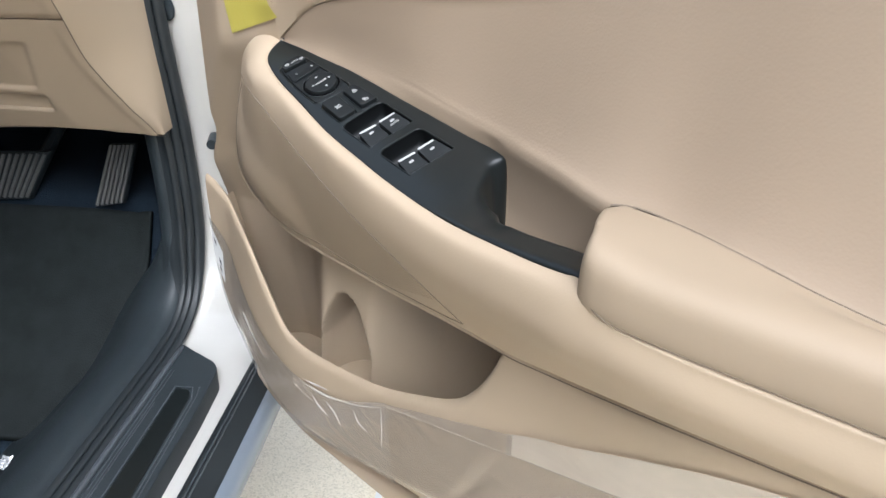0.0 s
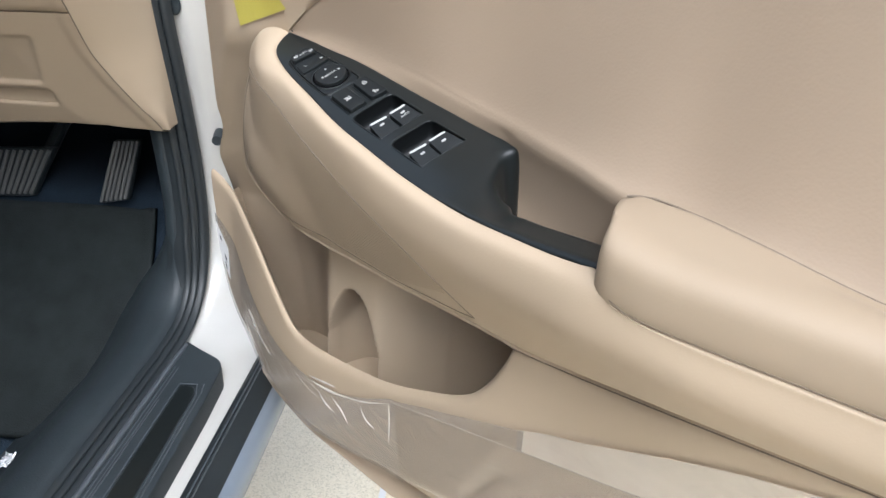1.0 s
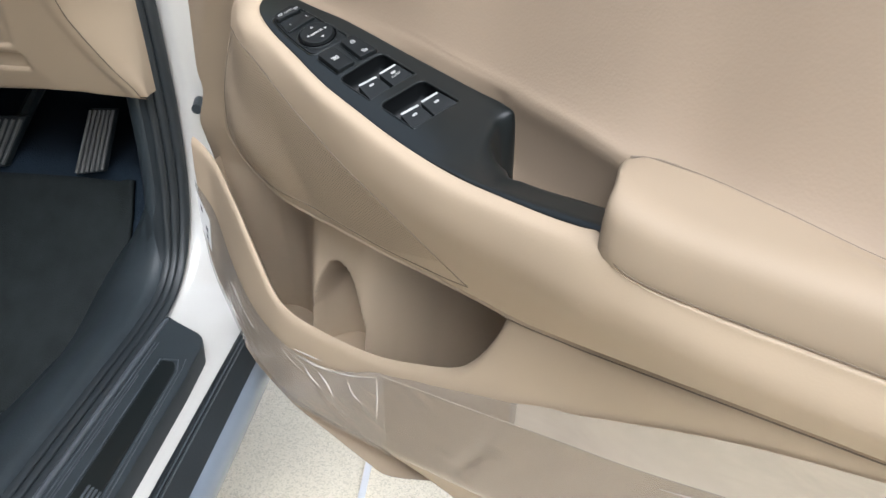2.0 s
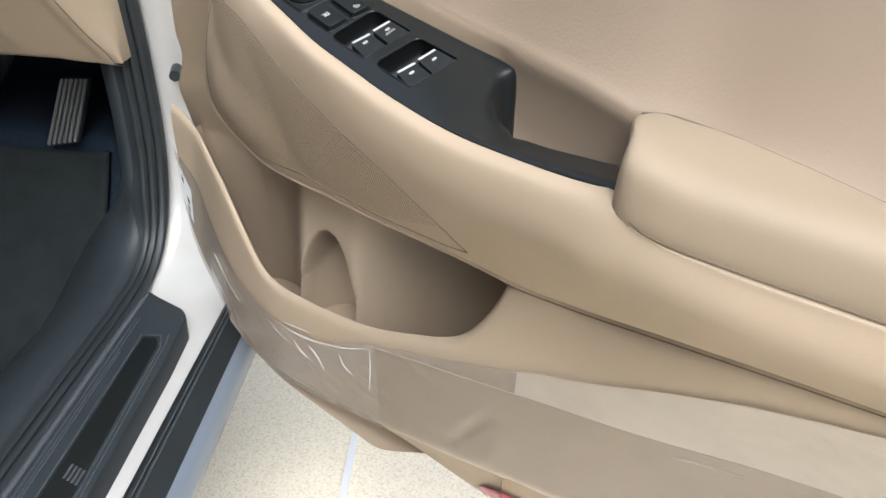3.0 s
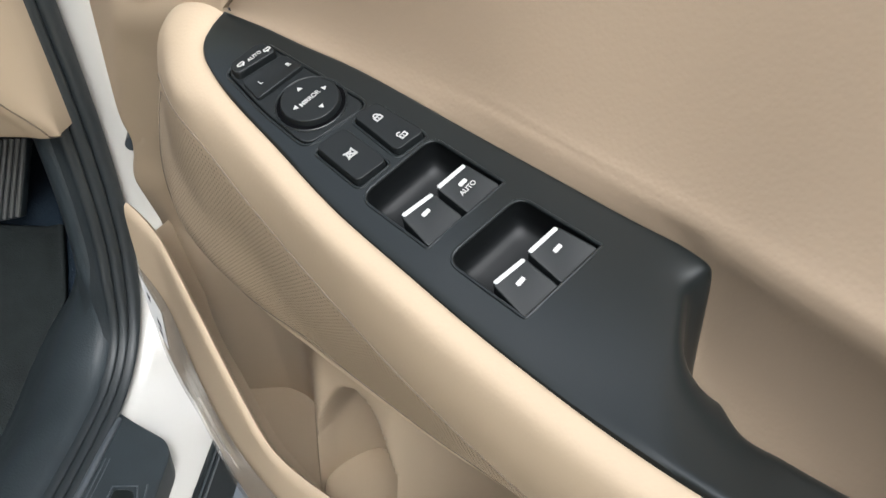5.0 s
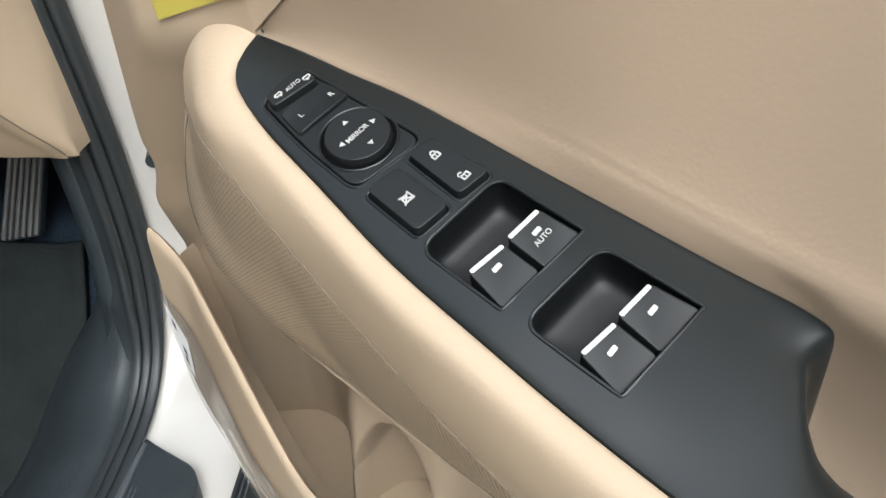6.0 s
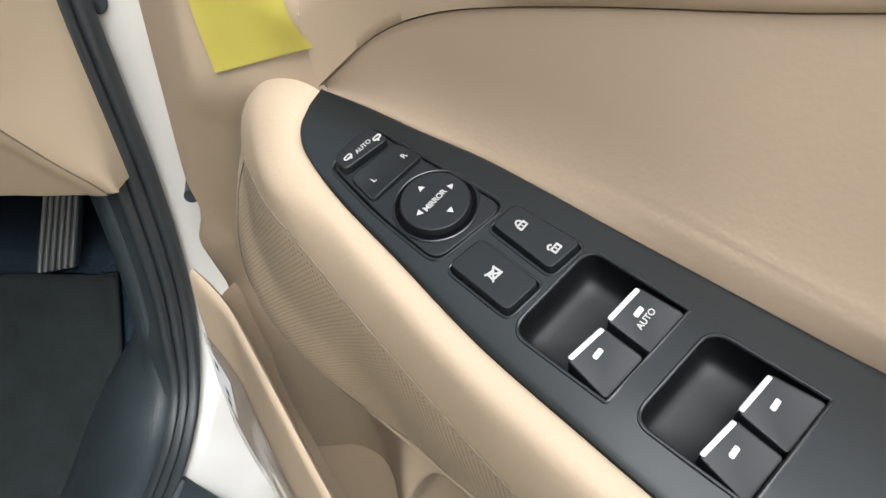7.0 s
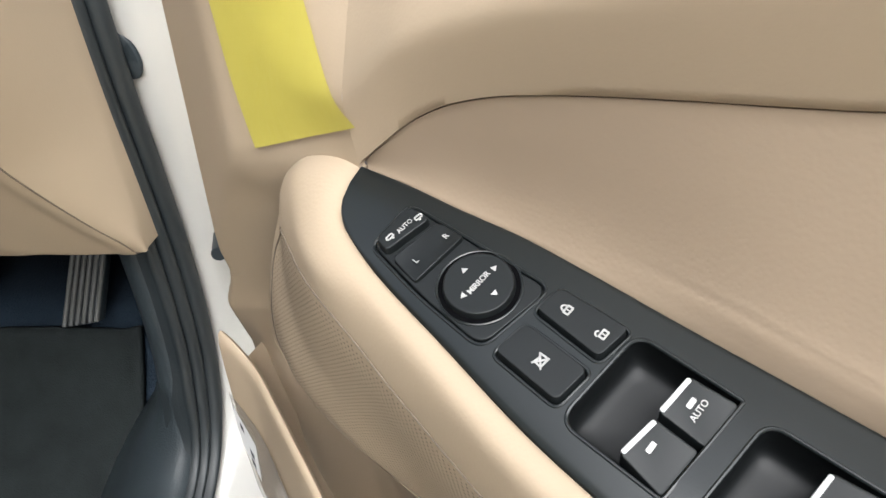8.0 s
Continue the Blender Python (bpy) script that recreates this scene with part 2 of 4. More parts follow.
e_z = smooth(EU, [0.907, 0.9047, 0.9008, 0.8977, 0.8937, 0.8875, 0.881, 0.876, 0.874, 0.8705, 0.869, 0.869, 0.8720, 0.8752, 0.875, 0.873, 0.868, 0.865, 0.860, 0.850])
# seam between insert and upper trim
TU = [-0.4226, -0.41, -0.395, -0.38, -0.36, -0.34, -0.307, -0.259, -0.2, -0.1, 0.0, 0.34]
t_z = smooth(TU, [0.909, 0.920, 0.9320, 0.9398, 0.9460, 0.9497, 0.954, 0.9585, 0.968, 1.0, 1.035, 1.11])


def body_top(u):
    k = step(u, -0.108, -0.094)
    return b_d(u) * (1 - k) + s_d(u) * k, b_z(u) * (1 - k) + s_z(u) * k


q_d = smooth([-0.39, -0.25, -0.2, -0.15, -0.103, -0.05, 0.0, 0.1, 0.34], [0.364, 0.3200, 0.3060, 0.2925, 0.2795, 0.2735, 0.2720, 0.2685, 0.2585])
q_z = smooth([-0.39, -0.25, -0.2, -0.15, -0.103, -0.05, 0.0, 0.1, 0.34], [0.866, 0.834, 0.829, 0.829, 0.830, 0.827, 0.825, 0.823, 0.82])


rim_d = smooth([-0.39, -0.2, -0.15, -0.112, -0.096, -0.075, -0.05, 0.0, 0.34], [0.3643, 0.3065, 0.2935, 0.2832, 0.2792, 0.2762, 0.2747, 0.2732, 0.2594])
rim_z = smooth([-0.39, -0.2, -0.15, -0.112, -0.096, -0.075, -0.05, 0.0, 0.34], [0.880, 0.8452, 0.8465, 0.8482, 0.8466, 0.8420, 0.8390, 0.8370, 0.831])


def body_section(u):
    d, z = body_top(u)
    ld, lz = l_d(u), l_z(u)
    p3 = (q_d(u), q_z(u))
    p2 = (d - 0.0095, z - 0.0058) if u < -0.21 else (rim_d(u), rim_z(u))
    p1 = (d - 0.0055, z - 0.0016) if u < -0.21 else (d * 0.5 + p2[0] * 0.5 - 0.0003, z * 0.72 + p2[1] * 0.28)
    mid = (p3[0] * 0.55 + ld * 0.45 - 0.0055, p3[1] * 0.55 + lz * 0.45)
    low = (p3[0] * 0.14 + ld * 0.86 - 0.0022, p3[1] * 0.14 + lz * 0.86)
    k = step(u, -0.12, -0.09)
    return [(u, d + 0.0015 + 0.0025 * k, z - 0.004), (u, d - 0.001 + 0.0020 * k, z - 0.0005 - 0.0004 * k), (u, *p1), (u, *p2), (u, *p3), (u, *mid), (u, *low), (u, ld, lz + 0.002), (u, ld + 0.006, lz - 0.001), (u, ld + 0.12, lz + 0.006)]


nose = [
    [(-0.4215, 0.4165, 0.906), (-0.423, 0.4145, 0.9090), (-0.429, 0.424, 0.9145), (-0.441, 0.428, 0.9160), (-0.4575, 0.4255, 0.9090), (-0.4785, 0.4165, 0.866), (-0.5080, 0.4285, 0.800), (-0.5268, 0.4440, 0.764), (-0.5270, 0.4500, 0.7605), (-0.525, 0.54, 0.76)],
    [(-0.4215, 0.405, 0.899), (-0.4230, 0.4035, 0.9045), (-0.431, 0.4045, 0.9075), (-0.4455, 0.405, 0.9055), (-0.4590, 0.4065, 0.8955), (-0.4705, 0.4090, 0.857), (-0.4960, 0.4205, 0.790), (-0.5158, 0.4420, 0.7515), (-0.5158, 0.4480, 0.748), (-0.511, 0.54, 0.75)],
    [(-0.417, 0.393, 0.894), (-0.4180, 0.3905, 0.898), (-0.424, 0.388, 0.898), (-0.434, 0.387, 0.8935), (-0.4425, 0.3885, 0.881), (-0.4560, 0.3965, 0.835), (-0.4785, 0.4130, 0.772), (-0.4905, 0.4350, 0.7405), (-0.4905, 0.4410, 0.7375), (-0.482, 0.54, 0.738)],
    [(-0.408, 0.3865, 0.890), (-0.409, 0.3838, 0.8940), (-0.412, 0.379, 0.893), (-0.418, 0.3745, 0.8875), (-0.423, 0.3755, 0.875), (-0.4305, 0.3870, 0.815), (-0.4450, 0.4075, 0.755), (-0.4495, 0.4265, 0.7275), (-0.4495, 0.4325, 0.7245), (-0.445, 0.54, 0.735)],
]
stations = nose + [body_section(u) for u in (-0.389, -0.359, -0.322, -0.287, -0.25, -0.2, -0.16, -0.13, -0.114, -0.105, -0.099, -0.092, -0.08, -0.05, 0.0, 0.1, 0.22, 0.34)]
BODY_N, BODY_M = 130, 48
ACROSS = [0, 0.6, 1.1, 1.8, 2.8, 5.2, 7.2, 8.0, 8.5, 9.2]
grid = np.array([spline(s, BODY_M, ACROSS) for s in stations])
lengths = np.linalg.norm(np.diff(grid[:, 10], axis=0), axis=1)
ALONG = np.concatenate([[0], np.cumsum(np.sqrt(lengths))])
body_rows = np.stack([spline(grid[:, j], BODY_N, ALONG) for j in range(BODY_M)], axis=1)
armrest_body = part("armrest_body", sheet(body_rows), beige, door, "beige moulded plastic armrest side", angle=60)

# insert between belt trim and armrest


RIDGE = [-0.4226, -0.388, -0.339, -0.298, -0.262, -0.222, -0.18, -0.14, -0.10, -0.05, 0.0, 0.1, 0.34]
ridge_d = smooth(RIDGE, [0.4140, 0.4140, 0.4095, 0.4050, 0.4010, 0.3985, 0.396, 0.392, 0.385, 0.377, 0.369, 0.355, 0.334])
LEDGE = [-0.34, -0.30, -0.275, -0.25, -0.22, -0.20, -0.18, -0.16, -0.14, -0.126, -0.114, -0.09, -0.04, 0.0, 0.1, 0.34]
led_d = smooth(LEDGE, [0.408, 0.4015, 0.3970, 0.3940, 0.3890, 0.3825, 0.3730, 0.3635, 0.3540, 0.3485, 0.3450, 0.3435, 0.3285, 0.3195, 0.3065, 0.2965])
led_z = smooth(LEDGE, [0.908, 0.902, 0.897, 0.891, 0.8855, 0.8835, 0.8818, 0.8808, 0.8792, 0.8770, 0.8752, 0.8765, 0.8748, 0.8698, 0.8618, 0.8518])
ridge_z = smooth(RIDGE, [0.9075, 0.9075, 0.9035, 0.8985, 0.8935, 0.8895, 0.887, 0.8850, 0.8828, 0.880, 0.8755, 0.866, 0.854])


def inward(u):
    """How far the upper door comes in towards the rear."""
    return 0.045 * step(u, -0.25, 0.05) + 0.015 * step(u, 0.05, 0.34)


def insert_section(u):
    ed, ez, tz = e_d(u), e_z(u), t_z(u)
    rd, rz = ridge_d(u), ridge_z(u)
    ht = tz - rz
    f = min(1.0, ht / 0.05)
    wall = 0.4035 + 0.0095 * (1 - step(u, -0.43, -0.28)) - inward(u)
    head = Vector((wall - 0.0005 * f, tz - 0.004 * f))
    bend, foot = Vector((rd + 0.0015 * f, rz + 0.002 * f)), Vector((ed, ez))
    start = head.lerp(bend, 0.5 + 0.34 * step(u, -0.22, -0.08))
    one = [head.lerp(start, k / 8) for k in range(9)] + [start * (1 - t) ** 2 + bend * 2 * t * (1 - t) + foot * t * t for t in [k / 18 for k in range(1, 19)]]
    # behind the switches the insert slopes down to a rolled ledge over the cup and the pad
    w = step(u, -0.34, -0.25)
    if w > 0:
        ld, lz = led_d(u), led_z(u)

        def between(f, rise):
            return (wall + (ld - wall) * f, lz + (tz - lz) * rise)
        over_cup = step(u, -0.212, -0.197) * (1 - step(u, -0.112, -0.104))
        by_pad = step(u, -0.112, -0.100)
        side = Vector((ld - 0.0004, lz - 0.0032)).lerp(Vector((ed + 0.0009, ez + 0.0009)), by_pad)
        foot2 = Vector((ed + 0.0003, ez + 0.0003)).lerp(Vector((ld - 0.0006, lz - 0.0070)), over_cup)
        two = spline([tuple(head), between(0.17, 0.78), between(0.42, 0.45), between(0.66, 0.19), between(0.85, 0.055), between(0.955, 0.010), (ld + 0.0003, lz - 0.0006), tuple(side), tuple(foot2)], 27)
        one = [p.lerp(Vector(q), w) for p, q in zip(one, two)]
    pts = [(u, wall + 0.004, tz - 0.0003), (u, wall - 0.001, tz - 0.0007)] + [(u, *p) for p in one]
    last = pts[-1]
    # down behind the switch panel; over the grab bar on down as the wall of the recess
    k = step(u, -0.212, -0.197) * w
    roll = [(0.0003, -0.003, 0.0012, -0.004), (0.0008, -0.006, 0.0028, -0.010), (0.0011, -0.009, 0.0045, -0.020), (0.0015, -0.012, 0.0052, -0.034), (0.0018, -0.014, 0.0040, -0.052), (0.0020, -0.016, -0.004, -0.066)]
    return pts + [(u, last[1] + p * (1 - k) + r * k, last[2] + q * (1 - k) + h * k) for p, q, r, h in roll]


insert_us = list(np.linspace(-0.4205, -0.40, 10)) + list(np.linspace(-0.395, -0.24, 24)) + list(np.linspace(-0.235, -0.09, 50)) + list(np.linspace(-0.085, 0.34, 36))
part("insert_panel", sheet([insert_section(u) for u in insert_us], flip=True), leather, door, "beige grained leatherette door insert", angle=60)


# upper trim and the trim ahead of the armrest
def upper_d(u, z):
    tz = t_z(u)
    h = z - tz
    edge = 0.027 + 0.08 * min(max(u + 0.36, 0.0), 0.1)
    prof = 0.4015 + 0.0095 * (1 - step(u, -0.43, -0.28)) - inward(u) - 0.40 * min(h, edge) + 0.25 * (math.hypot(h - edge, 0.004) + h - edge)
    front = 0.410 + 0.40 * (max(0.0, 0.905 - z) - 0.6 * max(0.0, 0.70 - z)) * step(0.93 - z, 0.0, 0.06) + 0.12 * max(0.0, z - 0.97)
    k = step(u, -0.47, -0.385)
    d = front * (1 - k) + prof * k
    # turned back towards the hinge
    ramp = 0.410 + 0.54 * 0.5 * (math.hypot(-0.494 - u, 0.006) + (-0.494 - u)) + 2.2 * max(0.0, -0.566 - 0.030 * step(0.80 - z, 0.0, 0.06) - u)
    w = step(-u, 0.45, 0.495)
    return d + w * 0.5 * (ramp - d + math.hypot(d - ramp, 0.003))



def trim_column(u, low, n):
    r = []
    for z in [low - 0.001] + list(np.linspace(low, 1.12, n)):
        v = u - 0.030 * step(0.80 - z, 0.0, 0.06) * max(0.0, (-0.50 - u) / 0.076)
        r.append((v, upper_d(v, z) + (0.006 if not r else 0.0), z))
    return r


fore = [trim_column(u, 0.775, 80) for u in list(np.linspace(-0.576, -0.562, 12)) + list(np.linspace(-0.558, -0.4222, 60))]
aft = [trim_column(u, t_z(u), 50) for u in list(np.linspace(-0.4222, -0.36, 40)) + list(np.linspace(-0.355, 0.34, 40))]
part("upper_trim", joined(sheet(fore), sheet(aft)), beige, door, "beige hard plastic upper door trim", angle=60)

# cup behind the grab bar
rim = spline([(-0.206, 0.3900, 0.862), (-0.20, 0.3880, 0.862), (-0.18, 0.3785, 0.861), (-0.16, 0.3690, 0.860), (-0.14, 0.3595, 0.859), (-0.126, 0.3540, 0.857), (-0.112, 0.3500, 0.855), (-0.1050, 0.344, 0.853), (-0.1020, 0.332, 0.851), (-0.1010, 0.318, 0.848), (-0.0990, 0.297, 0.844), (-0.0990, 0.288, 0.842)], 70)
rows = []
for s, k in [(1.0, 0.0), (0.997, 0.15), (0.99, 0.35), (0.975, 0.6), (0.94, 0.82), (0.84, 0.96), (0.5, 1.0), (0.0, 1.0)]:
    rows.append([(-0.165 + (p[0] + 0.165) * s, max(0.335 + (p[1] - 0.335) * s, 0.276 + 1.1 * min((p[2] - 0.806) * k, 0.035)), p[2] + (0.806 - p[2]) * k) for p in rim])
part("grab_cup", sheet(rows), leather, door, "beige recess behind the grab bar", angle=60)

# armrest pad
front_u = smooth([0.27, 0.29, 0.31, 0.33, 0.345, 0.36], [-0.1025, -0.1035, -0.1085, -0.1125, -0.104, -0.094])


def pad_section(u):
    d0, z0, d1, z1 = s_d(u), s_z(u), e_d(u), e_z(u)
    d1 = max(d1 - 0.0003, d0 + 0.03)
    p = [(d0 + 0.005, z0 - 0.006), (d0 + 0.0012, z0 - 0.0015), (d0 - 0.0002, z0 + 0.003), (d0 - 0.0008, z0 + 0.012), (d0 + 0.0006, z0 + 0.0240), (d0 + 0.0065, z0 + 0.0302), (d0 + 0.02, z0 + 0.0328), (d1 - 0.01, z1 + 0.0040), (d1 - 0.0022, z1 + 0.0029), (d1 + 0.0001, z1 - 0.004)]
    return [(a, b) for a, b in spline(p, 30)]


part("pad_seam", tube([(u, s_d(u) - 0.0010, s_z(u) + 0.0012) for u in np.linspace(-0.099, 0.34, 60)], 0.00025, 6), seam_dark, door, "fine seam under the armrest pad")
rows = []
for du, sink, back_off in ((0.0, 0.055, 0.030), (0.0, 0.028, 0.009), (0.0, 0.010, 0.0025), (0.0007, 0.0045, 0.0012), (0.002, 0.0018, 0.0005), (0.0045, 0.0005, 0.0002), (0.010, 0.0, 0.0)):
    sec = pad_section(-0.099 + du)
    rows.append([(front_u(d) + du, d + back_off, z - sink) for d, z in sec])
for u in list(np.linspace(-0.075, 0.34, 30)):
    rows.append([(u, d, z) for d, z in pad_section(u)])
part("pad_seam", tube([(-0.1115, 0.3405, 0.8760), (-0.106, 0.3425, 0.8766)] + [(u, e_d(u) + 0.0001, e_z(u) + 0.0016) for u in np.linspace(-0.098, 0.34, 60)], 0.0007, 6), seam_dark, door, "fine seam between armrest pad and insert")
part("armrest_pad", sheet(rows), pad_skin, door, "soft pale beige armrest pad with seam", angle=60)

# lower panel with the pocket rim
RU = [-0.602, -0.585, -0.563, -0.54, -0.52, -0.50, -0.48, -0.46, -0.44, -0.425, -0.40, -0.37, -0.34, -0.30, -0.25, -0.21, -0.197, -0.18, -0.173, -0.1, 0.0, 0.34]
r_z = smooth(RU, [0.739, 0.736, 0.727, 0.718, 0.707, 0.695, 0.676, 0.656, 0.638, 0.630, 0.627, 0.629, 0.633, 0.641, 0.660, 0.681, 0.696, 0.728, 0.7465, 0.7605, 0.7855, 0.7985])
p_d = smooth([-0.61, -0.592, -0.563, -0.53, -0.50, -0.46, -0.42, -0.37, -0.30, -0.20, -0.10, 0.0, 0.34], [0.456, 0.4525, 0.4475, 0.434, 0.421, 0.407, 0.395, 0.386, 0.374, 0.358, 0.346, 0.336, 0.318])
f_z = smooth([-0.592, -0.590, -0.587, -0.581, -0.568, -0.537, -0.499, -0.46, -0.42, -0.386, -0.344, -0.31, -0.266, -0.2, -0.1, 0.34], [0.705, 0.668, 0.636, 0.598, 0.562, 0.534, 0.520, 0.515, 0.514, 0.516, 0.521, 0.526, 0.520, 0.495, 0.455, 0.42])
crease = smooth([-0.6, -0.45, -0.29, -0.245, -0.2, -0.1447, -0.0774, 0.0, 0.34], [0.60, 0.60, 0.629, 0.641, 0.652, 0.6655, 0.680, 0.700, 0.745])


def lower_d(u, z):
    c = crease(u)
    d = p_d(u) + 0.0
    if z < c:
        d += (0.10 * (c - z) + 0.35 * max(0.0, (c - 0.088) - z)) * step(u, -0.50, -0.30) + 0.06 * (c - z) * step(-u, 0.30, 0.50)
    else:
        top = max(l_z(u) - 0.001, c + 0.02)
        d -= max(0.0, p_d(u) - l_d(u) - 0.002) * min(1.0, (z - c) / (top - c)) ** 1.3 * step(u, -0.20, -0.14)
    t = (z - 0.575) / 0.06
    return d + 0.0028 * math.exp(-((u + 0.209 - 0.036 * t) / (0.004 + 0.004 * t * t)) ** 2) * step(z, 0.568, 0.580) * (1 - step(z, 0.61, 0.645))


def lower_section(u):
    zt, zb = r_z(u), f_z(u)
    d = p_d(u) if u < -0.2 else lower_d(u, zt - 0.009)
    lip = 1 - step(u, -0.19, -0.17)
    pts = [(u, d + 0.0072 + 0.0158 * (1 - lip), zt - 0.07 * lip - 0.002), (u, d + 0.0068 + 0.0137 * (1 - lip), zt - 0.010 * lip), (u, d + 0.0060 + 0.0045 * (1 - lip), zt - 0.0028 * lip), (u, d + 0.0036, zt), (u, d + 0.0012, zt - 0.0018), (u, d, zt - 0.009)]
    z0 = zt - 0.009
    for k in range(1, 17):
        z = z0 + (zb + 0.004 - z0) * k / 16
        pts.append((u, lower_d(u, z), z))
    e = lower_d(u, zb)
    pts += [(u, e + 0.003, zb), (u, e + 0.02, zb - 0.002), (u, e + 0.05, zb + 0.004)]
    return pts


low_us = list(np.linspace(-0.592, -0.575, 14)) + list(np.linspace(-0.571, -0.40, 40)) + list(np.linspace(-0.395, -0.15, 50)) + list(np.linspace(-0.14, 0.34, 24))
part("panel_seam", tube([(u, l_d(u) + 0.0002, l_z(u) - 0.0012) for u in np.linspace(-0.178, 0.34, 60)], 0.0004, 6), seam_dark, door, "dark gap under the armrest")
lower_panel = part("lower_panel", sheet([lower_section(u) for u in low_us]), beige, door, "beige hard plastic lower door trim with map pocket", angle=60)

# pocket lining with the round bottle niche
back = smooth([-0.60, -0.50, -0.445, -0.42, -0.36, -0.33, -0.30, -0.25, -0.21, -0.19, -0.175, -0.16], [0.49, 0.475, 0.456, 0.446, 0.437, 0.456, 0.480, 0.484, 0.466, 0.443, 0.410, 0.365])
rows = []
for u in np.linspace(-0.607, -0.162, 250):
    r = []
    for z in np.linspace(0.80, 0.497, 100):
        w = 1 - step(u, -0.53, -0.415)
        d = (back(u) + 0.05 * (z - 0.68)) * (1 - w) + (upper_d(u, z) - 0.0003 - 0.002 * step(0.785 - z, 0.0, 0.04) + 0.022 * step(0.765 - z, 0.0, 0.09) * step(u, -0.588, -0.54)) * w
        x = (u + 0.3875) / 0.0355
        if abs(x) < 1:
            top = 0.6700 - 0.055 * abs(x) ** 2.2
            d += 0.056 * math.sqrt(1 - x * x) * (1 - step(z, top - 0.020, top)) + 0.004 * (1 - x * x) * (1 - step(z, top - 0.004, top))
        d -= 0.0035 * math.exp(-((abs(x) - 1) / 0.35) ** 2) * (1 - step(z, 0.63, 0.68))
        r.append((u, max(d, p_d(u) + 0.0085), z))
    rows.append(r)
part("pocket_lining", sheet(rows, flip=True), beige, door, "beige inner wall of the map pocket", angle=60)
rows = []
for u in np.linspace(-0.582, -0.165, 60):
    z = 0.502
    near = p_d(u) + 0.010 + 0.035 * step(u, -0.30, -0.23) + 0.045 * step(-u, 0.535, 0.575)
    far = max(back(u) + 0.02, near + 0.02)
    rows.append([(u, near, z), (u, near + 0.01, z - 0.004), (u, far, z - 0.002), (u, far + 0.065, z)])
part("pocket_floor", sheet(rows), beige, door)
part("bottle_rest", slab([(-0.391 + 0.035 * math.cos(a), 0.458 + 0.035 * math.sin(a)) for a in np.linspace(0, 2 * math.pi, 40, endpoint=False)], 0.50, 0.555, 0.004), beige, door)

# door shell behind the trim
part("door_shell", box(-0.575, 0.45, 0.565, 0.65, 0.40, 1.10, 0.02), white_paint, door, "white painted door shell")

# ---- switch panel ----
PC = Vector((-0.3113, 0.3835, 0.8829))
PA, PB, PN = Vector((0.9628, -0.1899, -0.1919)), Vector((0.2503, 0.8947, 0.3701)), Vector((0.1014, -0.4043, 0.909))
PANEL = Matrix(((PA.x, PB.x, PN.x, PC.x), (PA.y, PB.y, PN.y, PC.y), (PA.z, PB.z, PN.z, PC.z), (0, 0, 0, 1)))


def on_panel(bm, height=0.0):
    return moved(bm, PANEL @ pose(0, 0, height))


us = list(np.linspace(-0.4222, -0.40, 14)) + list(np.linspace(-0.395, -0.222, 28)) + list(np.linspace(-0.2185, -0.2050, 10)) + list(np.linspace(-0.2042, -0.190, 42)) + list(np.linspace(-0.189, -0.16, 24)) + list(np.linspace(-0.157, -0.098, 16))
FR = [0, 0.012, 0.03, 0.055, 0.09, 0.14, 0.22, 0.32, 0.42, 0.50, 0.57, 0.63, 0.68, 0.72, 0.76, 0.80, 0.835, 0.87, 0.90, 0.925, 0.945, 0.962, 0.975, 0.986, 0.994, 1.0]
top_rows, low_rows = [], []
for u in us:
    a, b = Vector((u, b_d(u), b_z(u))), Vector((u, o_d(u), o_z(u)))
    w = (b - a).length
    ro = 0.0016 + 0.0016 * step(u, -0.212, -0.200) + 0.0035 * step(u, -0.192, -0.175)
    ri = 0.0016 + 0.004 * step(u, -0.22, -0.15)
    pod = step(u, -0.222, -0.206)
    r = []
    for f in FR:
        p = a.lerp(b, f)
        if pod:
            p.z += pod * (pod_end(u, p.y) - p.z)
        drop = 0
        for x, rad in ((f * w, ri), ((1 - f) * w, ro)):
            if x < rad:
                drop += rad - math.sqrt(max(rad * rad - (rad - x) ** 2, 0))
        r.append(p - PN * (drop + 0.0026 * max(0.0, 1 - f * w / 0.022) ** 2 * (1 - step(u, -0.24, -0.20)) * step(u, -0.42, -0.38)))
    top_rows.append(r)
    low_rows.append([p - Vector((0, 0, 0.042 - 0.032 * step(u, -0.16, -0.11))) for p in r])
ring_rows = [t + l[::-1] for t, l in zip(top_rows, low_rows)]
bm = sheet(ring_rows, close=True)
nn = len(ring_rows[0])
bm.verts.ensure_lookup_table()
half = nn // 2
for base in (0, (len(ring_rows) - 1) * nn):
    for i in range(half - 1):
        bm.faces.new([bm.verts[base + i], bm.verts[base + i + 1], bm.verts[base + nn - 2 - i], bm.verts[base + nn - 1 - i]])
bmesh.ops.recalc_face_normals(bm, faces=bm.faces)
switch_panel = part("switch_panel", bm, black, door, "satin black window switch panel and grab bar", angle=50)

MM = 0.001


def mm(*pts):
    return [(a * MM, b * MM) for a, b in pts]


WELL = [rounded(mm((4.2, 8.9), (38.8, 8.5), (36.4, -28.9), (2.4, -27.8)), [0.006, 0.0012, 0.0012, 0.006], 7), rounded(mm((46.2, 7.2), (80.3, 7.4), (77.8, -29.7), (43.8, -28.6)), [0.006, 0.0012, 0.0012, 0.006], 7)]
